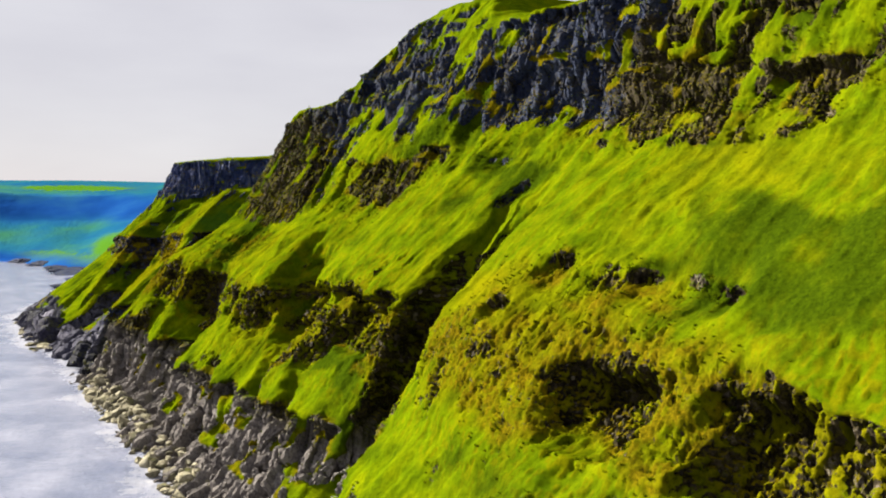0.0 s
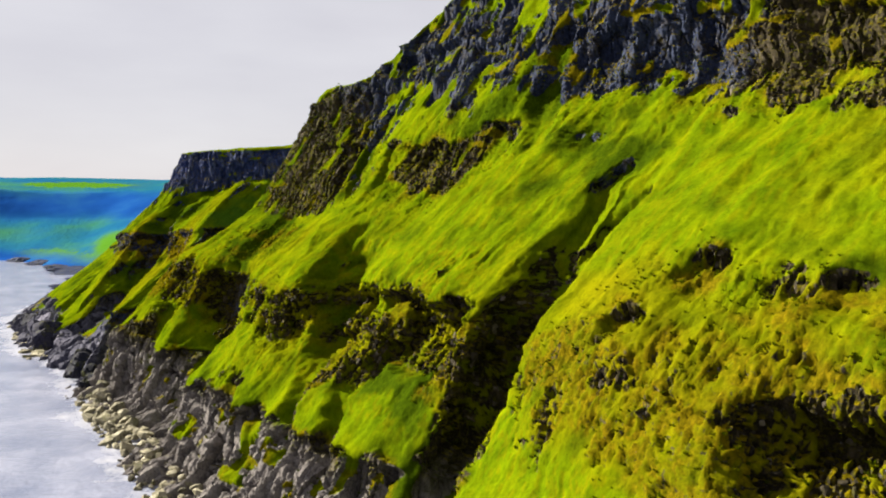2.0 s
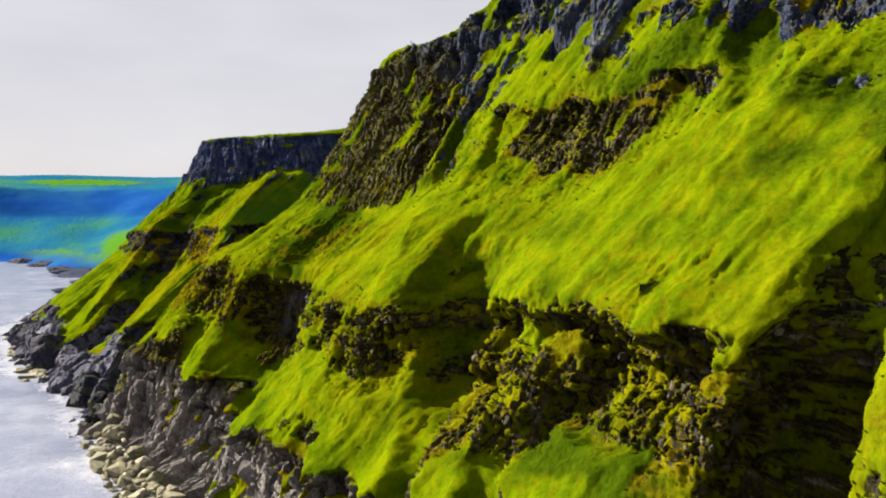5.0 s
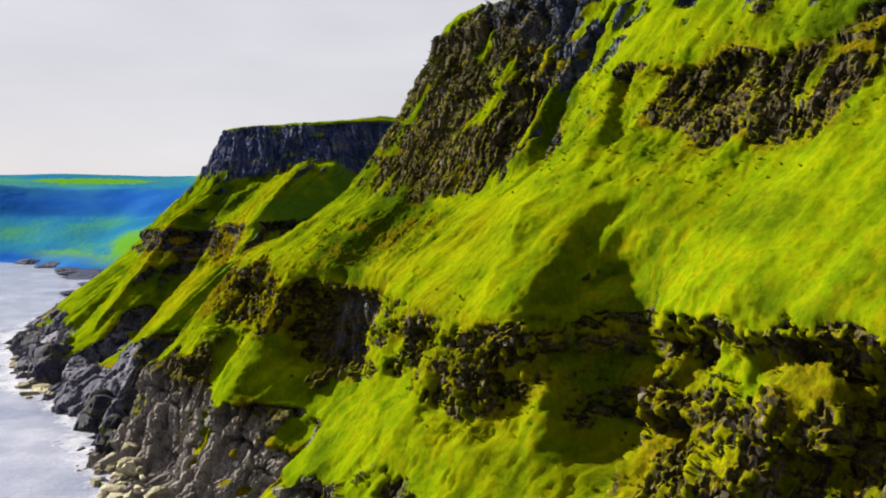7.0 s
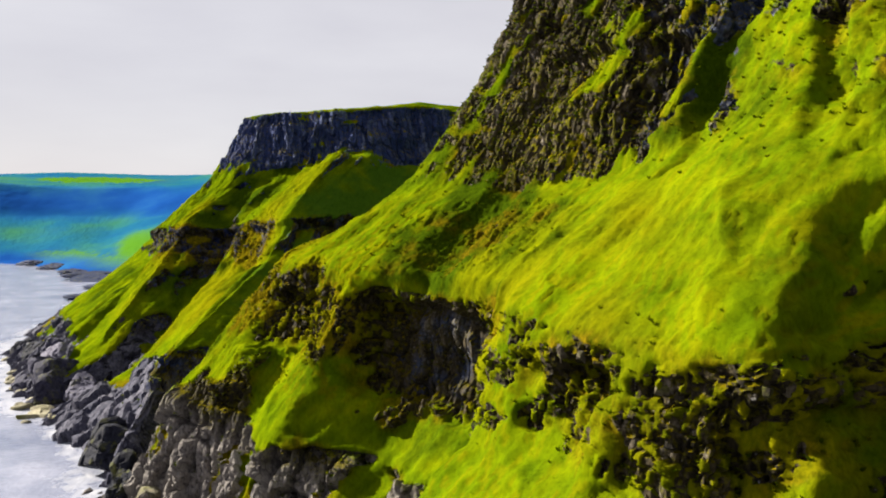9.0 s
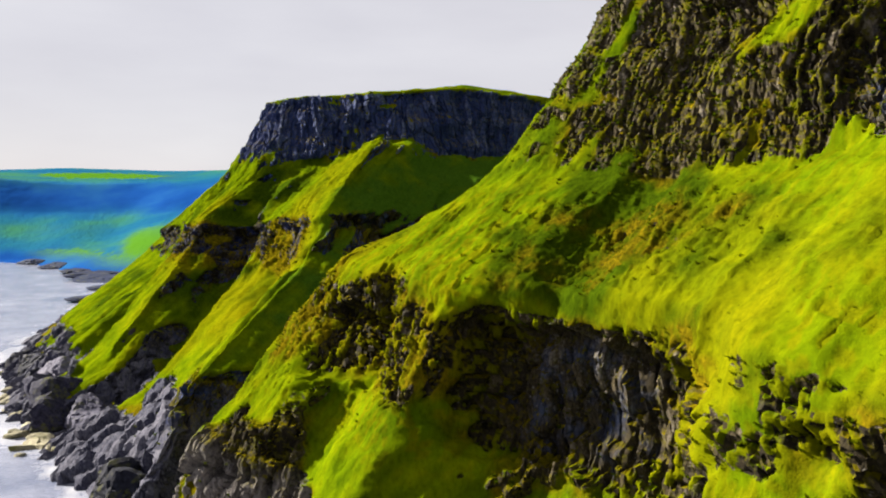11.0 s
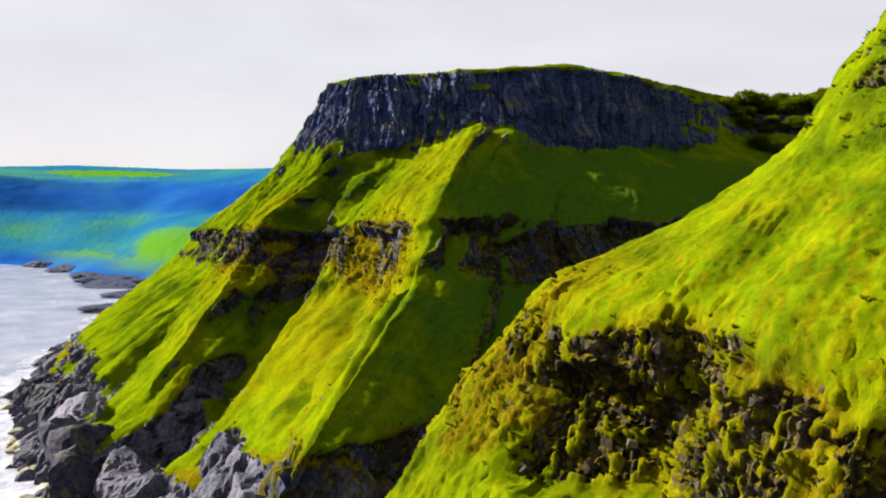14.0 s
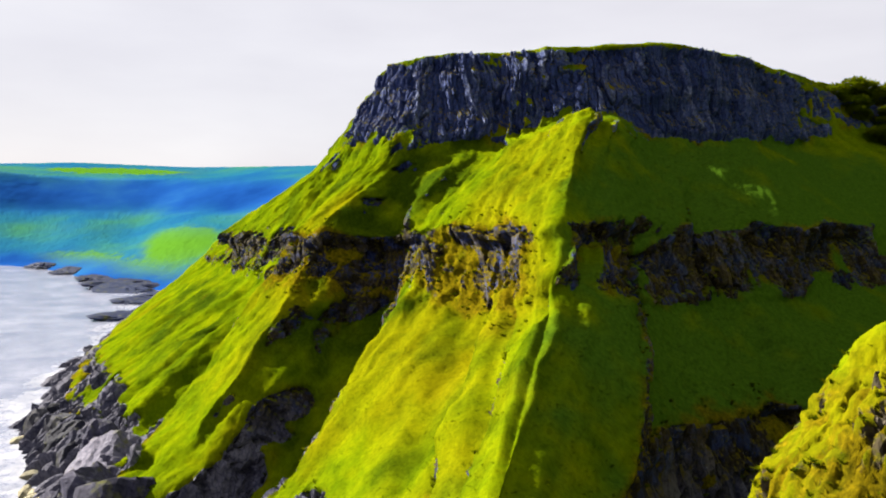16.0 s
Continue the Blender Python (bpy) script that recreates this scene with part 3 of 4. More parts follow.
GROOVES += [[(240, 62, 6.0, -2.0), (233, 52, 5.0, -1.5)], [(272, 60, 6.0, -1.5), (270, 46, 6.0, -2.6), (267, 37, 5.0, -2.0)], [(93, 46.5, 5.5, 2.0), (88, 41, 6.5, 3.0)], [(67, 47, 4.5, 2.0), (62, 40, 5.0, 3.0)]]
GROOVES += [[(84, 60, 6.0, 1.5), (92, 60.5, 4.0, 2.0), (98, 59.5, 3.0, 1.6)]]
# (along, height, half length, half height, weight)
BARE = [(92, 44, 13, 4, 0.9), (62, 46, 9, 4, 1.0), (113, 45, 12, 3, 0.35), (98, 59.5, 20, 2.2, 1.7), (322, 42, 18, 6, -0.3), (292, 37, 12, 8, 1.4), (268, 46, 8, 8, -1.0), (268, 39, 9, 3, 0.6), (240, 13, 22, 9, 1.2), (185, 14, 24, 9, 1.1), (310, 12, 34, 9, 1.1), (345, 12, 9, 9, 1.2), (145, 98, 16, 8, 0.5), (173, 100, 11, 8, 1.0), (245, 124, 28, 9, 1.0)]
BARE += [(108, 95, 14, 5, 0.6), (232, 79, 15, 5, 0.5), (199, 81, 6, 5, 0.5), (286, 70, 10, 6, 1.3), (288, 98, 20, 10, 0.5), (320, 92, 8, 12, 0.4), (250, 112, 25, 12, 0.4), (215, 108, 18, 12, 0.9), (165, 118, 32, 7, 0.9), (321, 72, 9, 7, 0.35), (310, 84, 18, 17, 0.9), (205, 14, 50, 8, 0.5), (196, 38, 10, 9, 1.5), (130, 93, 18, 8, 1.0), (176, 42, 9, 5, 1.3), (332, 39, 7, 5, 0.4)]
BARE += [(212, 78, 10, 8, 0.8), (230, 88, 13, 2.8, -0.9), (201, 91, 6, 3, -0.9), (177, 110.5, 13, 2.0, -1.0), (140, 107, 12, 2.5, -0.9), (262, 80, 3, 14, -0.8), (243, 77, 3, 8, -0.7), (299, 90, 6, 2.5, -0.8), (292, 97, 3.5, 5, -0.8), (282, 90, 6, 2, -0.6), (190, 97, 4, 11, -0.9), (85, 100, 14, 10, -0.5), (222, 58, 8, 8, -2.2), (207, 43, 8, 6, 0.8), (262, 60, 40, 6, -0.5), (190, 64, 25, 8, -0.5)]
BARE += [(110, 74, 30, 8, -0.6), (345, 55, 14, 6, -0.6), (200, 30, 30, 7, -0.5), (262, 27, 18, 5, -0.5), (77, 46, 3.5, 5, -1.2), (288, 49, 12, 3.2, -2.6), (301, 50.5, 9, 2.6, -1.5), (275, 42, 5.5, 7, -1.6), (203, 37, 12, 6, 0.9), (280, 88, 22, 18, 0.6), (155, 34, 4, 14, 1.6), (156, 57, 2, 9, 1.0), (222, 77, 12, 7, 0.8), (236, 40, 16, 4, 0.5), (63, 44, 7, 6, 2.0)]
BARE += [(350, 44, 7, 8, 0.5), (300, 107, 30, 8, 0.6), (245, 134, 35, 8, 0.8), (228, 79, 16, 5, 0.7), (290, 92, 30, 20, 0.4), (200, 104, 40, 14, 0.2), (140, 100, 40, 12, 0.15), (316, 19, 3.5, 9, -2.2), (90, 43.5, 8, 6, 2.0), (47, 42, 9, 7, 2.0), (74, 42, 7, 4, 1.2), (343, 20, 8, 6, 1.4), (227, 64, 5, 4, -1.5), (308, 27, 6, 5, -1.2)]
GREEN = [(294, 58, 8, 9, 0.7), (206, 88, 12, 8, 0.5), (80, 66, 24, 8, 0.35), (190, 97, 6, 13, 0.7), (180, 37, 14, 4, 0.8), (168, 34, 6, 6, 0.5), (172, 84, 10, 5, 0.4), (303, 60, 5, 9, 1.0), (107, 56, 8, 3, 0.4), (160, 79, 7, 4, 0.6), (218, 50, 5, 10, 0.4), (262, 84, 4, 12, 0.5), (90, 72, 12, 4, 0.4), (75, 62, 20, 10, 0.3), (286, 58, 10, 6, 0.5), (312, 82, 16, 14, 0.3)]
GOLD = [(245, 92, 90, 26, -0.35), (276, 42, 7, 9, 1.0), (284, 53, 16, 8, 0.5), (95, 55, 40, 12, 0.15), (75, 66, 30, 10, -0.6), (125, 48, 24, 12, 0.8), (290, 54, 8, 6, 0.25), (270, 44, 10, 9, 0.7), (290, 68, 9, 7, 0.7), (320, 42, 20, 8, 0.9), (346, 44, 9, 9, 1.0), (165, 40, 4, 5, 0.6), (245, 47, 8, 4, 0.4)]
along = np.repeat(us[:, None], grid.shape[1], 1)
KNOBS = [(310, 84, 18, 17, 0.15), (284, 57, 12, 5, 0.6), (225, 78, 24, 12, 1.0), (262, 80, 14, 14, 0.6), (285, 85, 20, 16, 0.7), (110, 98, 50, 12, 0.6), (180, 100, 30, 14, 0.5), (202, 36, 12, 6, 0.35), (347, 43, 9, 9, 0.9), (95, 45, 42, 9, 1.0), (132, 46, 9, 9, 0.8), (322, 42, 18, 7, 0.7), (236, 42, 20, 7, 0.5), (208, 43, 7, 7, 0.5), (164, 41, 6, 8, 0.9), (183, 45, 22, 7, 0.4)]
KNOBS += [(276, 40, 8, 7, 0.9), (298, 57, 12, 6, 0.5), (110, 59, 26, 4, 0.7), (318, 74, 12, 9, 0.3), (290, 70, 14, 7, 0.6), (200, 82, 8, 8, 0.8), (137, 92, 18, 7, 0.7)]
# alcove wall, (290, 38) and (292, 38): skylight painted in as paler, bluer rock
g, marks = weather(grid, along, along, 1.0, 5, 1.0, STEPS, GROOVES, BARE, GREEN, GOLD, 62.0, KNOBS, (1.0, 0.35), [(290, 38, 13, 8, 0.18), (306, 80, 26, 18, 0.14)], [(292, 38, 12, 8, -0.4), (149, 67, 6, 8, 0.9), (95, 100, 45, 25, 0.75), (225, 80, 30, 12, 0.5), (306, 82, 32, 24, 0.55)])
massif_grid, massif_marks, massif_near = g, marks, step(60, 75, along) * step(358, 354, along) * step(8, 14, g[..., 2]) * step(130, 124, g[..., 2])
massif = tagged(sheet("cliff_massif", g, land, marks), "steep grassy sea cliff with dark basalt bands and gullies", "cliff", kind="structure")

# The headland beyond the bay: from the bay's back wall round the spur to the far side
HEADLAND = [
    (-1, [(336, 246, 20), (338, 248, 24), (342, 252, 30), (348, 257, 40), (354, 262, 50), (360, 267, 58), (373, 280, 76), (378, 285, 84), (384, 292, 97), (392, 300, 101), (450, 440, 108)]),
    (0, [(376, 262, 12), (380, 262, 16), (385, 263, 24), (390, 264, 34), (400, 262, 48), (410, 262, 56), (440, 262, 74), (455, 262, 82), (466, 268, 94), (474, 276, 97), (560, 420, 106)]),
]
HEADLAND += [
    (1, [(374, 205, 3), (378, 206, 7), (386, 207, 14), (394, 208, 28), (414, 205, 44), (420, 207, 54), (446, 214, 71), (453, 219, 75), (460, 227, 95), (468, 236, 98), (560, 400, 107)]),
    (2, [(372, 160, -2), (376, 161, 3), (384, 162, 14), (394, 163, 28), (416, 165, 41), (420, 167, 55), (445, 190, 72), (450, 195, 75), (457, 203, 97), (466, 214, 99), (560, 390, 107)]),
]
HEADLAND += [
    (3, [(374, 108, -4), (380, 109, 1), (388, 113, 12), (397, 120, 28), (414, 132, 42), (418, 136, 54), (449, 168, 71), (454, 173, 75), (459, 178, 97.5), (470, 190, 101), (570, 370, 108)]),
    (3.5, [(365, 76, -4), (369, 79, 0.5), (374, 84, 10), (381, 93, 26.5), (407.5, 118, 43.8), (417, 127, 55), (450, 156, 76), (459, 162, 80), (465, 169, 97.4), (477, 182, 100), (575, 360, 107.5)]),
]
HEADLAND += [
    (4, [(359, 50, -4), (361, 53, 0), (363, 57, 10), (371, 67, 25), (408, 105, 45), (419, 115.5, 56), (447, 145, 78.5), (466, 153, 77.5), (473, 160, 97), (484, 174, 99), (580, 350, 107)]),
    (5, [(425, 44, -4), (428, 50, 0), (431, 58, 4), (436, 76, 13), (448, 104, 37), (456, 113, 54), (470, 136, 69), (476, 140, 72), (486, 146, 96), (496, 158, 98), (600, 330, 106)]),
]
HEADLAND += [
    (6, [(462, 40, -4), (464, 45, 0), (467, 53, 8), (474, 66, 15), (484, 91, 42), (487, 98, 52), (488, 116, 67), (492, 119, 71), (498, 133, 95.5), (507, 149, 97), (620, 320, 105)]),
    (7, [(504, 40, -4), (504, 45, 0), (505, 52, 6), (506, 62, 13), (514, 97, 38), (518, 103, 48), (509, 117, 69), (512, 121, 73), (514, 133, 95), (524, 150, 96.5), (640, 310, 104)]),
]
HEADLAND += [
    (8, [(542, 40, -4), (540, 45, 0), (545, 53, 6), (552, 63, 12), (562, 101, 36), (566, 107, 45), (529, 124, 70), (531, 127, 75), (529, 136, 90.5), (540, 152, 93), (660, 300, 103)]),
    (9, [(640, 66, -4), (640, 73, 0), (640, 80, 5), (640, 88, 12), (615, 110, 36), (616, 115, 43), (566, 143, 74), (568, 145, 76), (570, 149, 81), (580, 160, 88), (690, 290, 102)]),
]
HEADLAND += [
    (10, [(760, 110, -4), (758, 116, 0), (755, 122, 5), (750, 132, 12), (740, 158, 30), (738, 162, 40), (700, 190, 62), (700, 194, 66), (700, 200, 74), (705, 210, 80), (760, 330, 98)]),
]
ss = np.concatenate([np.linspace(-1, 1, 170, endpoint=False), np.linspace(1, 4, 400, endpoint=False), np.linspace(4, 8, 460, endpoint=False), np.linspace(8, 10, 220)])
grid = profile_sheet(HEADLAND, ss, [6, 10, 20, 60, 34, 70, 14, 56, 14, 30], 1)
belt = place(grid[:, 140, 0], grid[:, 140, 1], grid[:, 140, 2] * 0)
run = np.concatenate([[0], np.cumsum(np.linalg.norm(np.diff(belt, axis=0), axis=1))])
run = np.repeat(run[:, None], grid.shape[1], 1)
along = np.repeat(ss[:, None] * 40, grid.shape[1], 1)
STEPS = [
    (40, 164, (42, 44), (54.5, 55.5), 3.4), (160, 300, (42, 40), (54.5, 47), 2.8), (300, 380, (37, 38), (46, 43), 2.4),
    (-45, 150, (73, 74), (96, 97), 1.2), (150, 320, (73, 74), (96, 92), 1.0), (60, 158, (8, 8), (28, 26), 3.0), (160, 200, (2, 2), (22, 12), 2.5), (230, 360, (1, 1), (12, 12), 2.0),
]
GROOVES = [[(222, 64, 5.0, 2.0), (217, 52, 5.0, 6.0), (214, 38, 4.5, 6.0), (211, 26, 4.5, 6.0), (210, 10, 7.0, 9.0)], [(230, 62, 6.0, -2.0), (229, 46, 7.0, -4.5), (225, 30, 7.0, -5.0), (226, 16, 6.0, -3.0)], [(266, 48, 5.0, 2.0), (260, 36, 6.0, 4.5), (254, 24, 6.5, 5.0), (252, 14, 6.0, 4.0)], [(192, 50, 3.0, 1.5), (185, 36, 3.0, 2.6), (179, 22, 3.0, 2.6)], [(177, 46, 2.0, 1.2), (171, 30, 2.2, 1.8)], [(282, 40, 6.0, -2.5), (276, 24, 6.0, -3.0)], [(159, 78, 5.0, -0.6), (161, 66, 5.0, -1.6), (159, 57, 6.0, -1.2)], [(200, 40, 7.0, -2.5), (198, 26, 7.0, -2.0)], [(276, 60, 8.0, 1.5), (278, 30, 8.0, 2.0)]]
GROOVES += [[(184, 50, 7.0, 1.6), (180, 38, 7.0, 1.2)], [(100, 60, 6.0, 2.0), (96, 40, 6.0, 2.5), (92, 20, 6.0, 2.0)], [(136, 36, 4.0, -1.5), (140, 18, 4.0, -1.5)]]
BARE = [(-20, 90, 36, 9, 1.2), (100, 86, 60, 12, 1.6), (240, 86, 84, 11, 1.6), (105, 49, 48, 5, 1.0), (222, 47, 26, 5, 0.7), (184, 48, 16, 6, 0.6), (290, 43, 40, 4, 0.8), (115, 18, 42, 10, 0.9), (172, 10, 14, 12, 0.7), (280, 6, 62, 10, 2.2), (168, 8, 20, 12, 1.2), (350, 40, 30, 4, 0.8), (160, 36, 26, 9, -0.8), (160, 64, 20, 8, -1.2), (280, 60, 40, 8, -1.0), (270, 24, 50, 9, -1.0)]
# (210, 5): dark rock colour put in the inlet for its deep shade
BARE += [(70, 64, 50, 7, -1.0), (60, 36, 60, 5, -0.8), (340, 60, 60, 10, -1.0), (214, 46, 6, 10, 0.7), (210, 5, 9, 8, 1.6), (160, 12, 18, 12, 2.4), (182, 8, 18, 9, 2.4), (48, 38, 10, 9, 1.3), (186, 60, 12, 5, -1.0), (196, 30, 14, 10, -1.2)]
# (80, 50) and (80, 55) paint shade on the spur's bay-side flank: deeper, less golden green
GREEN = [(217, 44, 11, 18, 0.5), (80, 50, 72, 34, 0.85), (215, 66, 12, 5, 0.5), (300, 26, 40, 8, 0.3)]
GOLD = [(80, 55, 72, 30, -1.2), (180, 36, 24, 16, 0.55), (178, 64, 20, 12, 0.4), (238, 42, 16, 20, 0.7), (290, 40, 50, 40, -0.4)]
# the 0.10 patch lightens the top cliff for the haze before it
g, marks = weather(grid, along, run, 1.5 * (0.4 + 0.6 * step(140, 166, along)), 105, 0.85, STEPS, GROOVES, BARE, GREEN, GOLD, 60.0, [(185, 48, 18, 8, 0.8), (110, 20, 40, 10, 0.5), (235, 46, 20, 8, 0.6)], (0.6, 0.0), [(150, 85, 220, 14, 0.10)], cling=0.45, shade_green=np.maximum(step(164, 156, along), 0.12 * step(200, 212, along)))
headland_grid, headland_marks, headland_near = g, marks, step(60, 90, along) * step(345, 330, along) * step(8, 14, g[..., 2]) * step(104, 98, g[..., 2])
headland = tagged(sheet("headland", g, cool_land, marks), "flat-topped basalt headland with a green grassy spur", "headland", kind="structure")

# The far coast across the wide bay
FAR = [
    (0, [(800, 150, -4), (800, 156, 0), (815, 175, 8), (960, 250, 30), (1040, 290, 48), (1090, 330, 76), (1130, 360, 84), (1200, 420, 98), (1600, 700, 105)]),
    (1, [(866, 120, -4), (870, 128, 0), (890, 150, 8), (1030, 214, 34), (1120, 240, 45), (1215, 262, 75.8), (1290, 290, 83), (1400, 310, 97), (1800, 500, 105)]),
]
FAR += [
    (2, [(930, 100, -4), (940, 108, 0), (980, 132, 7), (1090, 165, 22), (1180, 195, 42), (1270, 215, 75.7), (1330, 222, 83), (1460, 243, 99), (1900, 400, 108)]),
    (3, [(1000, 88, -4), (1010, 94, 0), (1050, 112, 8), (1120, 132, 25), (1210, 150, 42), (1290, 158, 75), (1360, 170, 83), (1500, 170, 101), (1950, 280, 110)]),
]
FAR += [
    (4, [(1055, 60, -4), (1060, 68, 0), (1090, 80, 6), (1160, 95, 22), (1240, 102, 42), (1310, 106, 79), (1380, 115, 84), (1560, 118, 100), (2000, 180, 110)]),
    (5, [(1100, 0, -4), (1105, 8, 0), (1130, 15, 6), (1200, 25, 24), (1270, 30, 45), (1340, 34, 85), (1420, 40, 88), (1600, 40, 98), (2000, 60, 110)]),
]
FAR += [
    (6, [(1300, -420, -4), (1305, -410, 0), (1340, -390, 6), (1420, -350, 28), (1440, -340, 60), (1460, -330, 90), (1520, -300, 94), (1700, -200, 100), (2100, -60, 112)]),
]
fs = np.linspace(0, 6, 480)
grid = profile_sheet(FAR, fs, [4, 10, 34, 18, 26, 14, 20, 16], 1)
along = np.repeat(fs[:, None] * 90, grid.shape[1], 1)
BARE = [(270, 60, 600, 18, 4.0), (270, -1, 600, 2.5, 3.0), (270, 22, 600, 12, -4.0), (270, 100, 600, 17, -4.0)]
GOLD = [(90, 22, 50, 13, 0.6), (200, 6, 130, 5, 0.6), (270, 14, 400, 14, 0.05), (225, 88, 95, 4, 1.6), (270, 55, 600, 20, -0.8), (270, 99, 600, 6, -0.3)]
g, marks = weather(grid, along, along * 0.12, 0.7, 205, 0.02, (), (), BARE, (), GOLD, 50.0, cling=0.4, coarse=7.0)
marks["rock"] = blur(blur(marks["rock"], 1, 9), 0, 6)
far_coast = tagged(sheet("far_coast", g, far_land, marks), "distant cliffs painted haze blue, with green fields on top", "coast", kind="structure")

# The sea: fine near the shore, wide to the horizon
au = np.concatenate([np.linspace(-4000, -60, 20, endpoint=False), np.arange(-60, 800, 3.0), np.linspace(800, 4500, 60)])
an = np.concatenate([np.linspace(-4000, -60, 20, endpoint=False), np.arange(-60, 120, 2.5), np.linspace(120, 1500, 40)])
uu, nn = np.meshgrid(au, an, indexing="ij")
edge = np.interp(uu, [-60, 250, 350, 380, 400, 440, 460, 540, 600, 640, 730, 860, 1080, 1150], [50, 50, 53, 56, 55, 48, 45, 44, 58, 72, 104, 122, 60, -50])
foam = 0.6 * step(17, 0, edge - nn + 12 * fractal(np.stack([uu / 14, nn / 14, uu * 0], -1), 3, 311)) * step(1200, 500, uu)
zz = 0.25 * fractal(np.stack([uu / 9, nn / 9, uu * 0], -1), 3, 301) * step(900, 500, np.abs(uu))
sea = tagged(sheet("sea", place(uu, nn, zz), sea_water, {"foam": foam}), "pale grey sea with white foam along the rocks", "sea", kind="structure")

# ---- loose things ----
def solo_rock_material(name, low, mid, high):
    """Weathered rock; each stone differs a little from the next."""
    m, n, l, bsdf = nodes_of(name)
    pos = n.new("ShaderNodeNewGeometry").outputs["Position"]
    rnd = n.new("ShaderNodeObjectInfo").outputs["Random"]
    fine = noise_node(n, l, pos, 1.1, 7.0, 0.7)
    tone = calc(n, l, "ADD", calc(n, l, "MULTIPLY", rnd, 0.3), calc(n, l, "MULTIPLY", fine, 0.75))
    c = ramp(n, l, tone, [(0.3, low), (0.55, mid), (0.8, high)])
    weed = noise_node(n, l, pos, 0.35, 5.0, 0.65)
    c = blend(n, l, ramp(n, l, weed, [(0.55, (0, 0, 0)), (0.7, (0.8, 0.8, 0.8))]), c, (0.075, 0.078, 0.012))
    l.new(c, bsdf.inputs["Base Color"])
    bsdf.inputs["Roughness"].default_value = 0.8
    bsdf.inputs["Specular IOR Level"].default_value = 0.06
    bump = n.new("ShaderNodeBump")
    bump.inputs["Strength"].default_value, bump.inputs["Distance"].default_value = 0.7, 0.35
    l.new(fine, bump.inputs["Height"])
    l.new(bump.outputs[0], bsdf.inputs["Normal"])
    return m


pale_stone = solo_rock_material("pale_boulder", (0.045, 0.042, 0.03), (0.19, 0.172, 0.115), (0.36, 0.335, 0.25))
grey_stone = solo_rock_material("grey_boulder", (0.008, 0.008, 0.017), (0.040, 0.039, 0.062), (0.15, 0.143, 0.18))
# ledges of the far bay: dark rock with the blue of haze painted in
far_stone = solo_rock_material("haze_blue_dark_basalt", (0.001, 0.004, 0.022), (0.002, 0.007, 0.032), (0.006, 0.015, 0.05))
band_stone = solo_rock_material("brown_basalt", (0.006, 0.005, 0.004), (0.028, 0.023, 0.014), (0.11, 0.092, 0.07))
tan_stone = solo_rock_material("tan_basalt", (0.02, 0.018, 0.012), (0.065, 0.056, 0.038), (0.15, 0.13, 0.095))
dark_stone = solo_rock_material("dark_basalt", (0.004, 0.0045, 0.008), (0.018, 0.019, 0.028), (0.075, 0.073, 0.08))


def hull_rock(seed, count=15, squash=(1.0, 1.0, 1.0)):
    """An angular stone: the hull of points thrown near a rounded box."""
    r = random.Random(seed)
    bm = bmesh.new()
    for _ in range(count):
        p = Vector([r.uniform(-1, 1) for _ in range(3)])
        big = max(abs(c) for c in p)
        p = p / big * 0.62 + p.normalized() * 0.3
        bm.verts.new([c * s * r.uniform(0.85, 1.05) for c, s in zip(p, squash)])
    bmesh.ops.convex_hull(bm, input=bm.verts)
    bmesh.ops.delete(bm, geom=[v for v in bm.verts if not v.link_faces], context="VERTS")
    me = bpy.data.meshes.new("stone")
    bm.to_mesh(me)
    bm.free()
    return me


def worn_rock(seed, detail=4):
    """A large jointed, sea-worn boulder."""
    bm = bmesh.new()
    bmesh.ops.create_icosphere(bm, subdivisions=detail, radius=1.0)
    p = np.array([v.co for v in bm.verts])
    r = np.random.RandomState(seed)
    keep = np.full(len(p), 9.0)
    for _ in range(11):
        d = r.normal(size=3)
        d /= np.linalg.norm(d)
        keep = np.minimum(keep, r.uniform(0.55, 0.92) / np.maximum(p @ d, 0.08))
    size = np.minimum(keep, 1.15)
    size += 0.13 * fractal(p * 2.4 + seed, 5, seed, 0.6) - 0.12 * step(0.12, 0.0, np.abs(value_noise(p * 2.3 + seed, seed + 5)))
    for v, k in zip(bm.verts, size):
        v.co *= k
    me = bpy.data.meshes.new("boulder")
    bm.to_mesh(me)
    bm.free()
    me.polygons.foreach_set("use_smooth", np.zeros(len(me.polygons), dtype=bool))
    return me


def with_material(me, material):
    me = me.copy()
    me.materials.append(material)
    return me


def set_down(name, me, u, n, z, size, turn, label, category, group):
    ob = new(name, me)
    p = u * ALONG + n * INLAND
    ob.matrix_world = Matrix.LocRotScale((p[0], p[1], z), Euler(turn), size)
    return tagged(ob, label, category, group)


worn = [worn_rock(s) for s in range(6)]
hulls = [hull_rock(40 + s, 16) for s in range(10)]
pale_set = [with_material(m, pale_stone) for m in hulls + [worn_rock(20 + s, 3) for s in range(4)]]
grey_set = [with_material(m, grey_stone) for m in worn]
dark_set = [with_material(m, dark_stone) for m in worn]
ledge_set = [with_material(m, far_stone) for m in worn]

# boulders of the beach under the massif
rnd = random.Random(5)
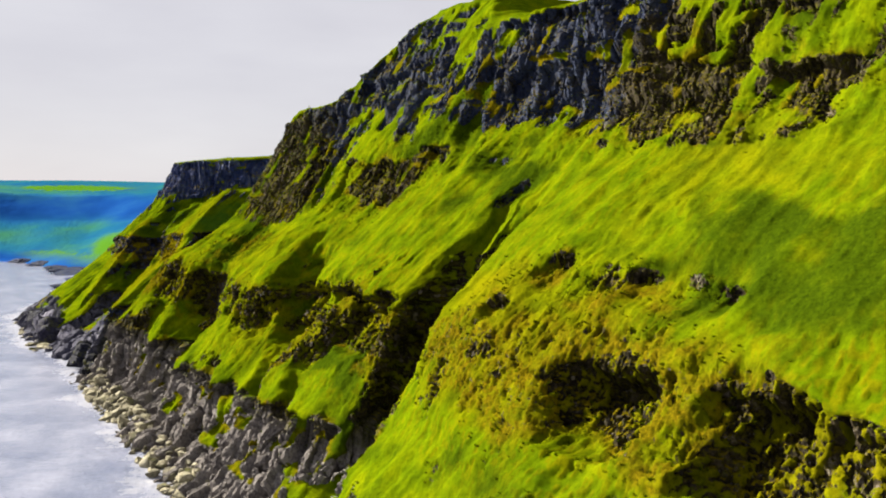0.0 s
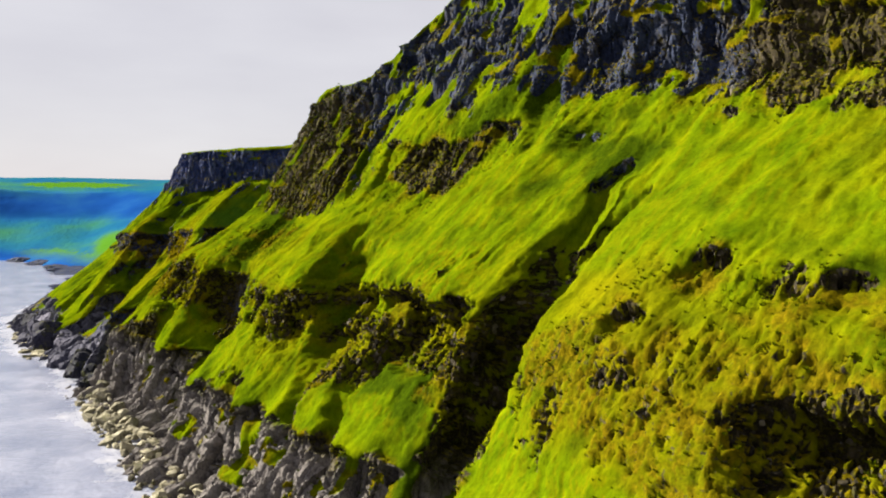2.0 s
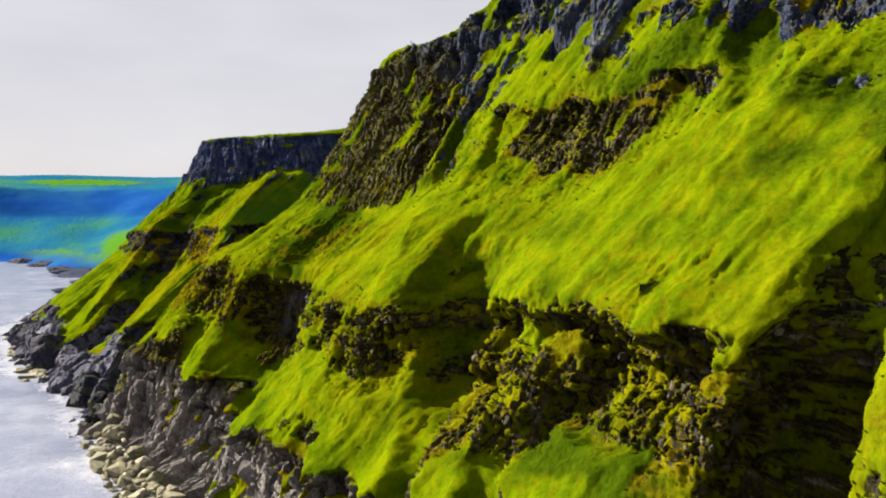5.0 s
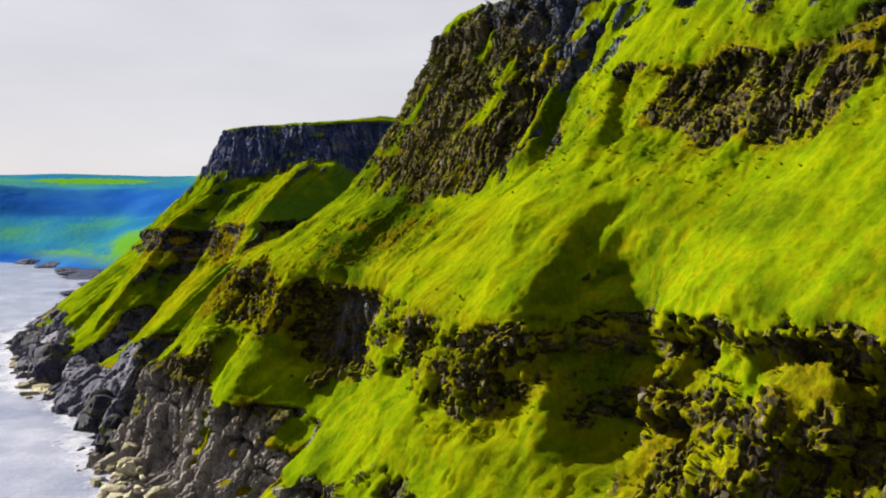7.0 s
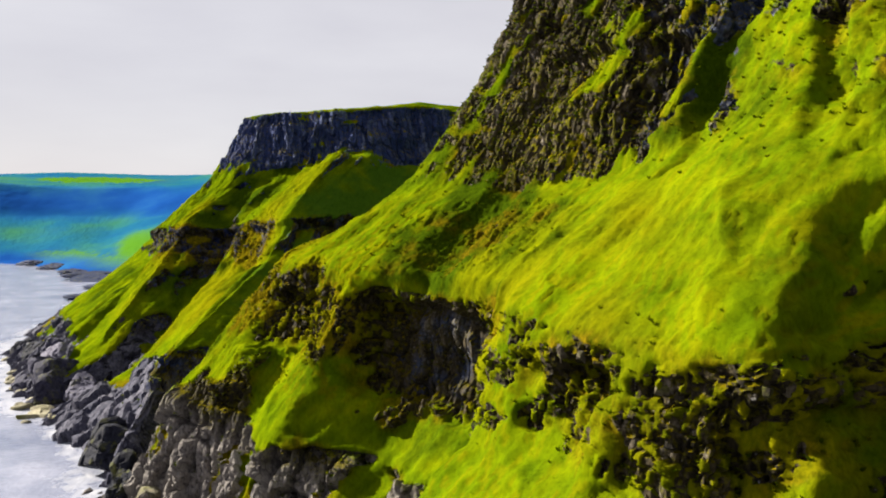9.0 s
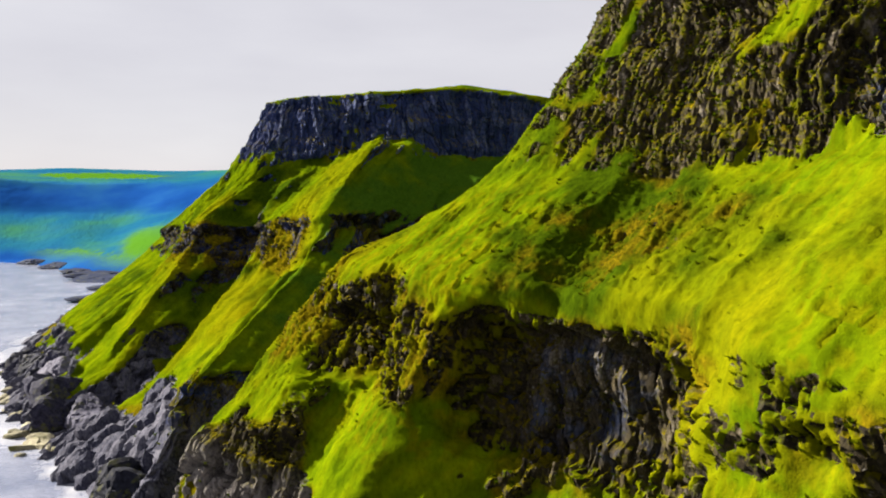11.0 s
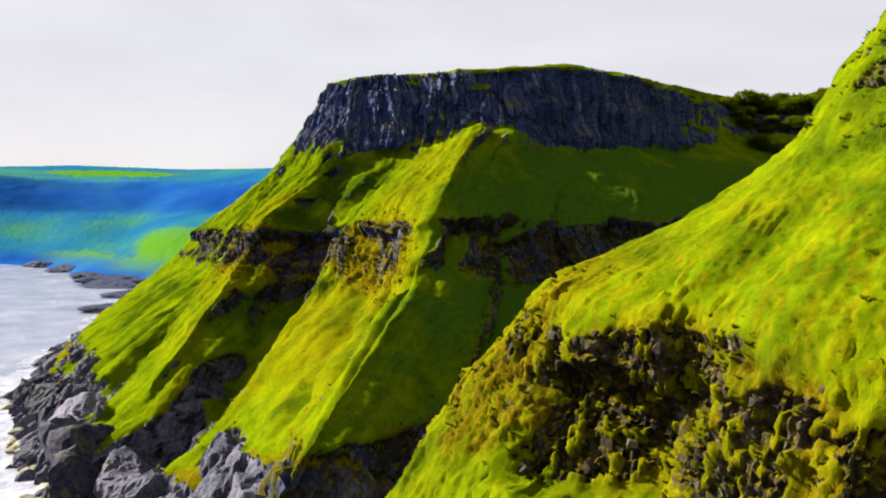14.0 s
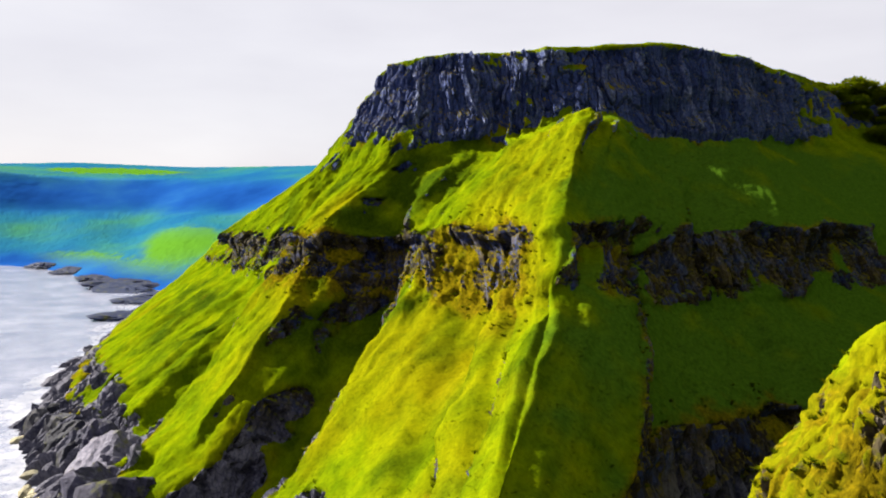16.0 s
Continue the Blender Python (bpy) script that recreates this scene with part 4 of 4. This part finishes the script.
for _ in range(230):
    u = rnd.uniform(188, 346)
    n = rnd.uniform(48.5, 58.5)
    r = rnd.uniform(0.6, 1.4) * (1.8 if rnd.random() < 0.25 else 1.0)
    set_down("boulder", rnd.choice(pale_set), u, n, max(0.0, (n - 50.5) * 0.42) + 0.3 * r, (r * rnd.uniform(0.9, 1.7), r * rnd.uniform(0.8, 1.3), r * rnd.uniform(0.6, 0.9)),
             (rnd.uniform(-0.3, 0.3), rnd.uniform(-0.3, 0.3), rnd.uniform(0, 6.3)), "pale weathered boulder on the shore below the cliff", "boulder", "boulders along the beach")

# large sea-worn rocks round the headland's foot: (along, inland, height, radius)
for u, n, z, r in [(480, 57, 6, 8), (470, 53, 4, 8), (459, 57, 5, 9), (450, 53, 2, 7), (445, 60, 4, 7), (491, 56, 6, 6.5), (437, 58, 2, 5.5), (478, 48, 0.5, 5)]:
    set_down("shore_rock", rnd.choice(grey_set), u, n, z, (r * rnd.uniform(0.9, 1.25), r * rnd.uniform(0.9, 1.2), r * rnd.uniform(0.85, 1.1)), (rnd.uniform(-0.4, 0.4), rnd.uniform(-0.4, 0.4), rnd.uniform(0, 6.3)),
             "large rounded grey sea-worn rock below the headland", "rock", "rocks round the headland")
for u, n, z, r in [(513, 52, 3, 6.5), (524, 54, 3, 6.5), (534, 50, 1.5, 5), (543, 54, 2, 5), (502, 52, 3, 5), (384, 57, 4, 6), (376, 56, 5, 5.5), (396, 58, 2, 4.5), (362, 57, 4, 4.5), (352, 55, 3, 4)]:
    set_down("shore_rock", rnd.choice(dark_set), u, n, z, (r * rnd.uniform(0.9, 1.2), r * rnd.uniform(0.8, 1.1), r * rnd.uniform(0.9, 1.3)), (rnd.uniform(-0.4, 0.4), rnd.uniform(-0.4, 0.4), rnd.uniform(0, 6.3)),
             "dark wet basalt rock standing in the surf", "rock", "rocks round the headland")
for _ in range(46):
    u = rnd.uniform(430, 545)
    n = rnd.uniform(43, 52)
    r = rnd.uniform(0.8, 2.4)
    set_down("boulder", rnd.choice(pale_set), u, n, 0.3, (r * 1.6, r * 1.1, r * 0.6), (rnd.uniform(-0.2, 0.2), rnd.uniform(-0.2, 0.2), rnd.uniform(0, 6.3)),
             "low pale slab of rock washed by the sea", "boulder", "slabs round the headland")
# flat dark ledges that run out into the far bay
for u, n, lu, ln, h in [(868, 132, 34, 24, 4.5), (850, 124, 40, 16, 3.0), (800, 132, 36, 14, 2.2), (790, 118, 30, 10, 1.6), (728, 104, 26, 14, 2.6), (735, 116, 30, 12, 3.2), (918, 118, 40, 12, 3), (980, 102, 46, 12, 3), (1030, 90, 40, 10, 3)]:
    ob = set_down("shore_ledge", rnd.choice(ledge_set), u, n, 0.2, (ln * 1.35, lu * 0.6, h * 1.25), (0, 0, 0.57), "flat dark rock ledge reaching into the sea", "ledge", "ledges in the far bay")


# ---- growth and loose blocks on the faces ----
def scatter(grid, weight, count, seed):
    """Random places on a sheet, as often as the weight says, with their outward directions."""
    r = np.random.RandomState(seed)
    area = np.linalg.norm(np.cross(np.gradient(grid, axis=0), np.gradient(grid, axis=1)), axis=-1)
    w = (area * weight).reshape(-1)
    pick = r.choice(w.size, count, p=w / w.sum())
    nor = normals(grid)
    nor = nor if nor[..., 2].mean() > 0 else -nor
    du, dv = np.gradient(grid, axis=0).reshape(-1, 3)[pick], np.gradient(grid, axis=1).reshape(-1, 3)[pick]
    spot = grid.reshape(-1, 3)[pick] + du * r.uniform(-0.6, 0.6, (count, 1)) + dv * r.uniform(-0.6, 0.6, (count, 1))
    return pick, spot, nor.reshape(-1, 3)[pick], r


def fans(name, places, up, r, size, blades, spread, wide, material, marks):
    """Many small tufts of narrow leaves in one mesh."""
    k = len(places)
    verts = np.zeros((k, blades, 3, 3))
    for b in range(blades):
        ang = r.uniform(0, 2 * np.pi, k)
        out = np.stack([np.cos(ang), np.sin(ang), np.zeros(k)], -1)
        side = np.stack([-np.sin(ang), np.cos(ang), np.zeros(k)], -1)
        s = size * r.uniform(0.6, 1.3, k)[:, None]
        tip = places + s * (up * r.uniform(0.7, 1.1, k)[:, None] + out * spread * r.uniform(0.3, 1.2, k)[:, None])
        foot = places + out * s * 0.15 * spread - up * 0.12
        verts[:, b, 0], verts[:, b, 1], verts[:, b, 2] = foot - side * wide * s, foot + side * wide * s, tip
    me = bpy.data.meshes.new(name)
    nv = k * blades * 3
    me.vertices.add(nv)
    me.vertices.foreach_set("co", verts.reshape(-1).astype(np.float32))
    me.loops.add(nv)
    me.loops.foreach_set("vertex_index", np.arange(nv, dtype=np.int32))
    me.polygons.add(nv // 3)
    me.polygons.foreach_set("loop_start", np.arange(0, nv, 3, dtype=np.int32))
    me.polygons.foreach_set("loop_total", np.full(nv // 3, 3, dtype=np.int32))
    me.update(calc_edges=True)
    for key, values in marks.items():
        me.attributes.new(key, "FLOAT", "POINT").data.foreach_set("value", np.repeat(values, blades * 3).astype(np.float32))
    me.materials.append(material)
    return new(name, me)


def leaf_material(name):
    m, n, l, bsdf = nodes_of(name)
    pos = n.new("ShaderNodeNewGeometry").outputs["Position"]
    grass, blade = grass_colour(n, l, pos)
    herb = ramp(n, l, blade, [(0.3, (0.014, 0.024, 0.0006)), (0.6, (0.032, 0.052, 0.001)), (0.8, (0.06, 0.082, 0.001))])
    colour = blend(n, l, mark(n, "herb"), grass, herb)
    l.new(colour, bsdf.inputs["Base Color"])
    bsdf.inputs["Roughness"].default_value = 0.9
    bsdf.inputs["Specular IOR Level"].default_value = 0.0
    # light shines through the thin leaves
    through_leaf, both = n.new("ShaderNodeBsdfTranslucent"), n.new("ShaderNodeMixShader")
    l.new(colour, through_leaf.inputs["Color"])
    l.new(bsdf.outputs[0], both.inputs[1])
    l.new(through_leaf.outputs[0], both.inputs[2])
    l.new(both.outputs[0], n["Material Output"].inputs["Surface"])
    return m


leaf = leaf_material("grass_leaf")


def clothe(grid, marks, us_ok, tufts, shrubs, seed, scale=1.0):
    rock, herb, gold = marks["rock"], marks["herb"], marks["gold"]
    pick, p, nor, r = scatter(grid, us_ok * (1 - rock) * (0.5 + herb + 0.3 * gold), tufts, seed)
    up = nor * 0.4 - np.array([0, 0, 0.12])
    a = fans("grass_tussocks", p, up, r, 0.22 * scale, 4, 1.3, 0.42, leaf, {"herb": 0.7 * herb.reshape(-1)[pick], "gold": 0.8 * gold.reshape(-1)[pick], "streak": 0.4 + 0.45 * marks["streak"].reshape(-1)[pick]})
    tagged(a, "yellow-green grass tussocks on the steep slope", "grass", kind="stuff")
    pick, p, nor, r = scatter(grid, us_ok * (rock * (1 - rock) * 4 + 0.06 * rock + (0.5 * rock * step(56, 64, grid[..., 2]) * step(250, 300, grid @ ALONG) if scale < 1.1 else 0.0)) * step(78, 70, grid[..., 2] * (scale > 1.1)), shrubs, seed + 1)
    up = nor * 0.5 + np.array([0, 0, 0.5])
    b = fans("cliff_shrubs", p, up, r, 0.34 * scale, 14, 1.2, 0.45, leaf, {"herb": r.uniform(0, 1, len(pick)) ** 1.5, "gold": np.maximum(gold.reshape(-1)[pick], r.uniform(0, 1, len(pick))), "streak": r.uniform(0.3, 0.7, len(pick))})
    tagged(b, "low leafy plants clinging to the rock ledges", "plant", kind="stuff")


clothe(massif_grid, massif_marks, massif_near, 26000, 11000, 900)
clothe(headland_grid, headland_marks, headland_near, 20000, 1200, 920, 1.25)

# bushes along the top of the bay's back wall
def bush(seed):
    """A wind-bent bush: a forked stem under a crown of many small leaves."""
    r = np.random.RandomState(seed)
    base = new("bush")
    bm = bmesh.new()
    for k in range(4):
        lean = Matrix.Rotation(r.uniform(-0.6, 0.6), 4, "X") @ Matrix.Rotation(r.uniform(-0.6, 0.6), 4, "Y")
        bmesh.ops.create_cone(bm, cap_ends=True, segments=6, radius1=0.12, radius2=0.04, depth=1.5, matrix=lean @ Matrix.Translation((0, 0, 0.5)))
    me = bpy.data.meshes.new("stem")
    bm.to_mesh(me)
    bm.free()
    me.materials.append(dark_stone)
    stem = new("stem", me)
    stem.parent = base
    k = 1300
    d = r.normal(size=(k, 3))
    d /= np.linalg.norm(d, axis=1, keepdims=True)
    reach = r.uniform(0.55, 1.0, k) * (1 + 0.35 * fractal(d * 1.7 + seed, 3, seed))
    p = d * reach[:, None] * np.array([1.9, 1.9, 1.25]) + np.array([0, 0, 0.85])
    crown = fans("crown", p, d * 0.8, r, 0.24, 3, 1.0, 0.45, leaf, {"herb": r.uniform(0.0, 0.2, k), "gold": r.uniform(0, 0.5, k), "streak": r.uniform(0.5, 0.9, k)})
    crown.parent = base
    return tagged(base, "dark green wind-bent bush on the rocky rim", "bush", "bushes on the rim")


kinds = [bush(s) for s in (3, 4, 5)]
rim = (headland_marks["rock"] >= 0) * step(72, 80, headland_grid[..., 2]) * step(97.5, 94, headland_grid[..., 2]) * step(-1.0, -0.9, ss)[:, None] * step(0.35, 0.15, ss)[:, None]
pick, p, nor, r = scatter(headland_grid, rim, 70, 960)
for k, q in enumerate(p):
    s = r.uniform(0.8, 1.9)
    m = Matrix.LocRotScale(Vector(q) - Vector((0, 0, 0.25 * s)), Euler((0, 0, r.uniform(0, 6.3))), (s, s, s * r.uniform(0.8, 1.1)))
    if k < 3:
        kinds[k].matrix_world = m
    else:
        copy_thing(kinds[k % 3], m)

# single blocks of the rock bands that stand out from the face
dark_blocks = [with_material(hull_rock(70 + s, 14), band_stone) for s in range(8)]
warm_blocks = [with_material(hull_rock(90 + s, 14), tan_stone) for s in range(4)]
pick, p, nor, r = scatter(massif_grid, massif_near * (massif_marks["rock"] > 0.8) * step(24, 34, massif_grid[..., 2]) * step(86, 72, massif_grid[..., 2]) * (np.abs(massif_grid @ ALONG - 293) > 18), 290, 940)
for q, d in zip(p, nor):
    ob = new("rock_block", (dark_blocks if r.rand() < 0.9 else warm_blocks)[r.randint(4)])
    s = r.uniform(0.28, 0.75)
    ob.matrix_world = Matrix.LocRotScale(Vector(q - d * 0.1 * s), Euler((r.uniform(-0.3, 0.3), r.uniform(-0.3, 0.3), r.uniform(0, 6.3))), (s * r.uniform(0.8, 1.2), s * r.uniform(0.8, 1.2), s * r.uniform(0.9, 1.5)))
    ob.parent = massif
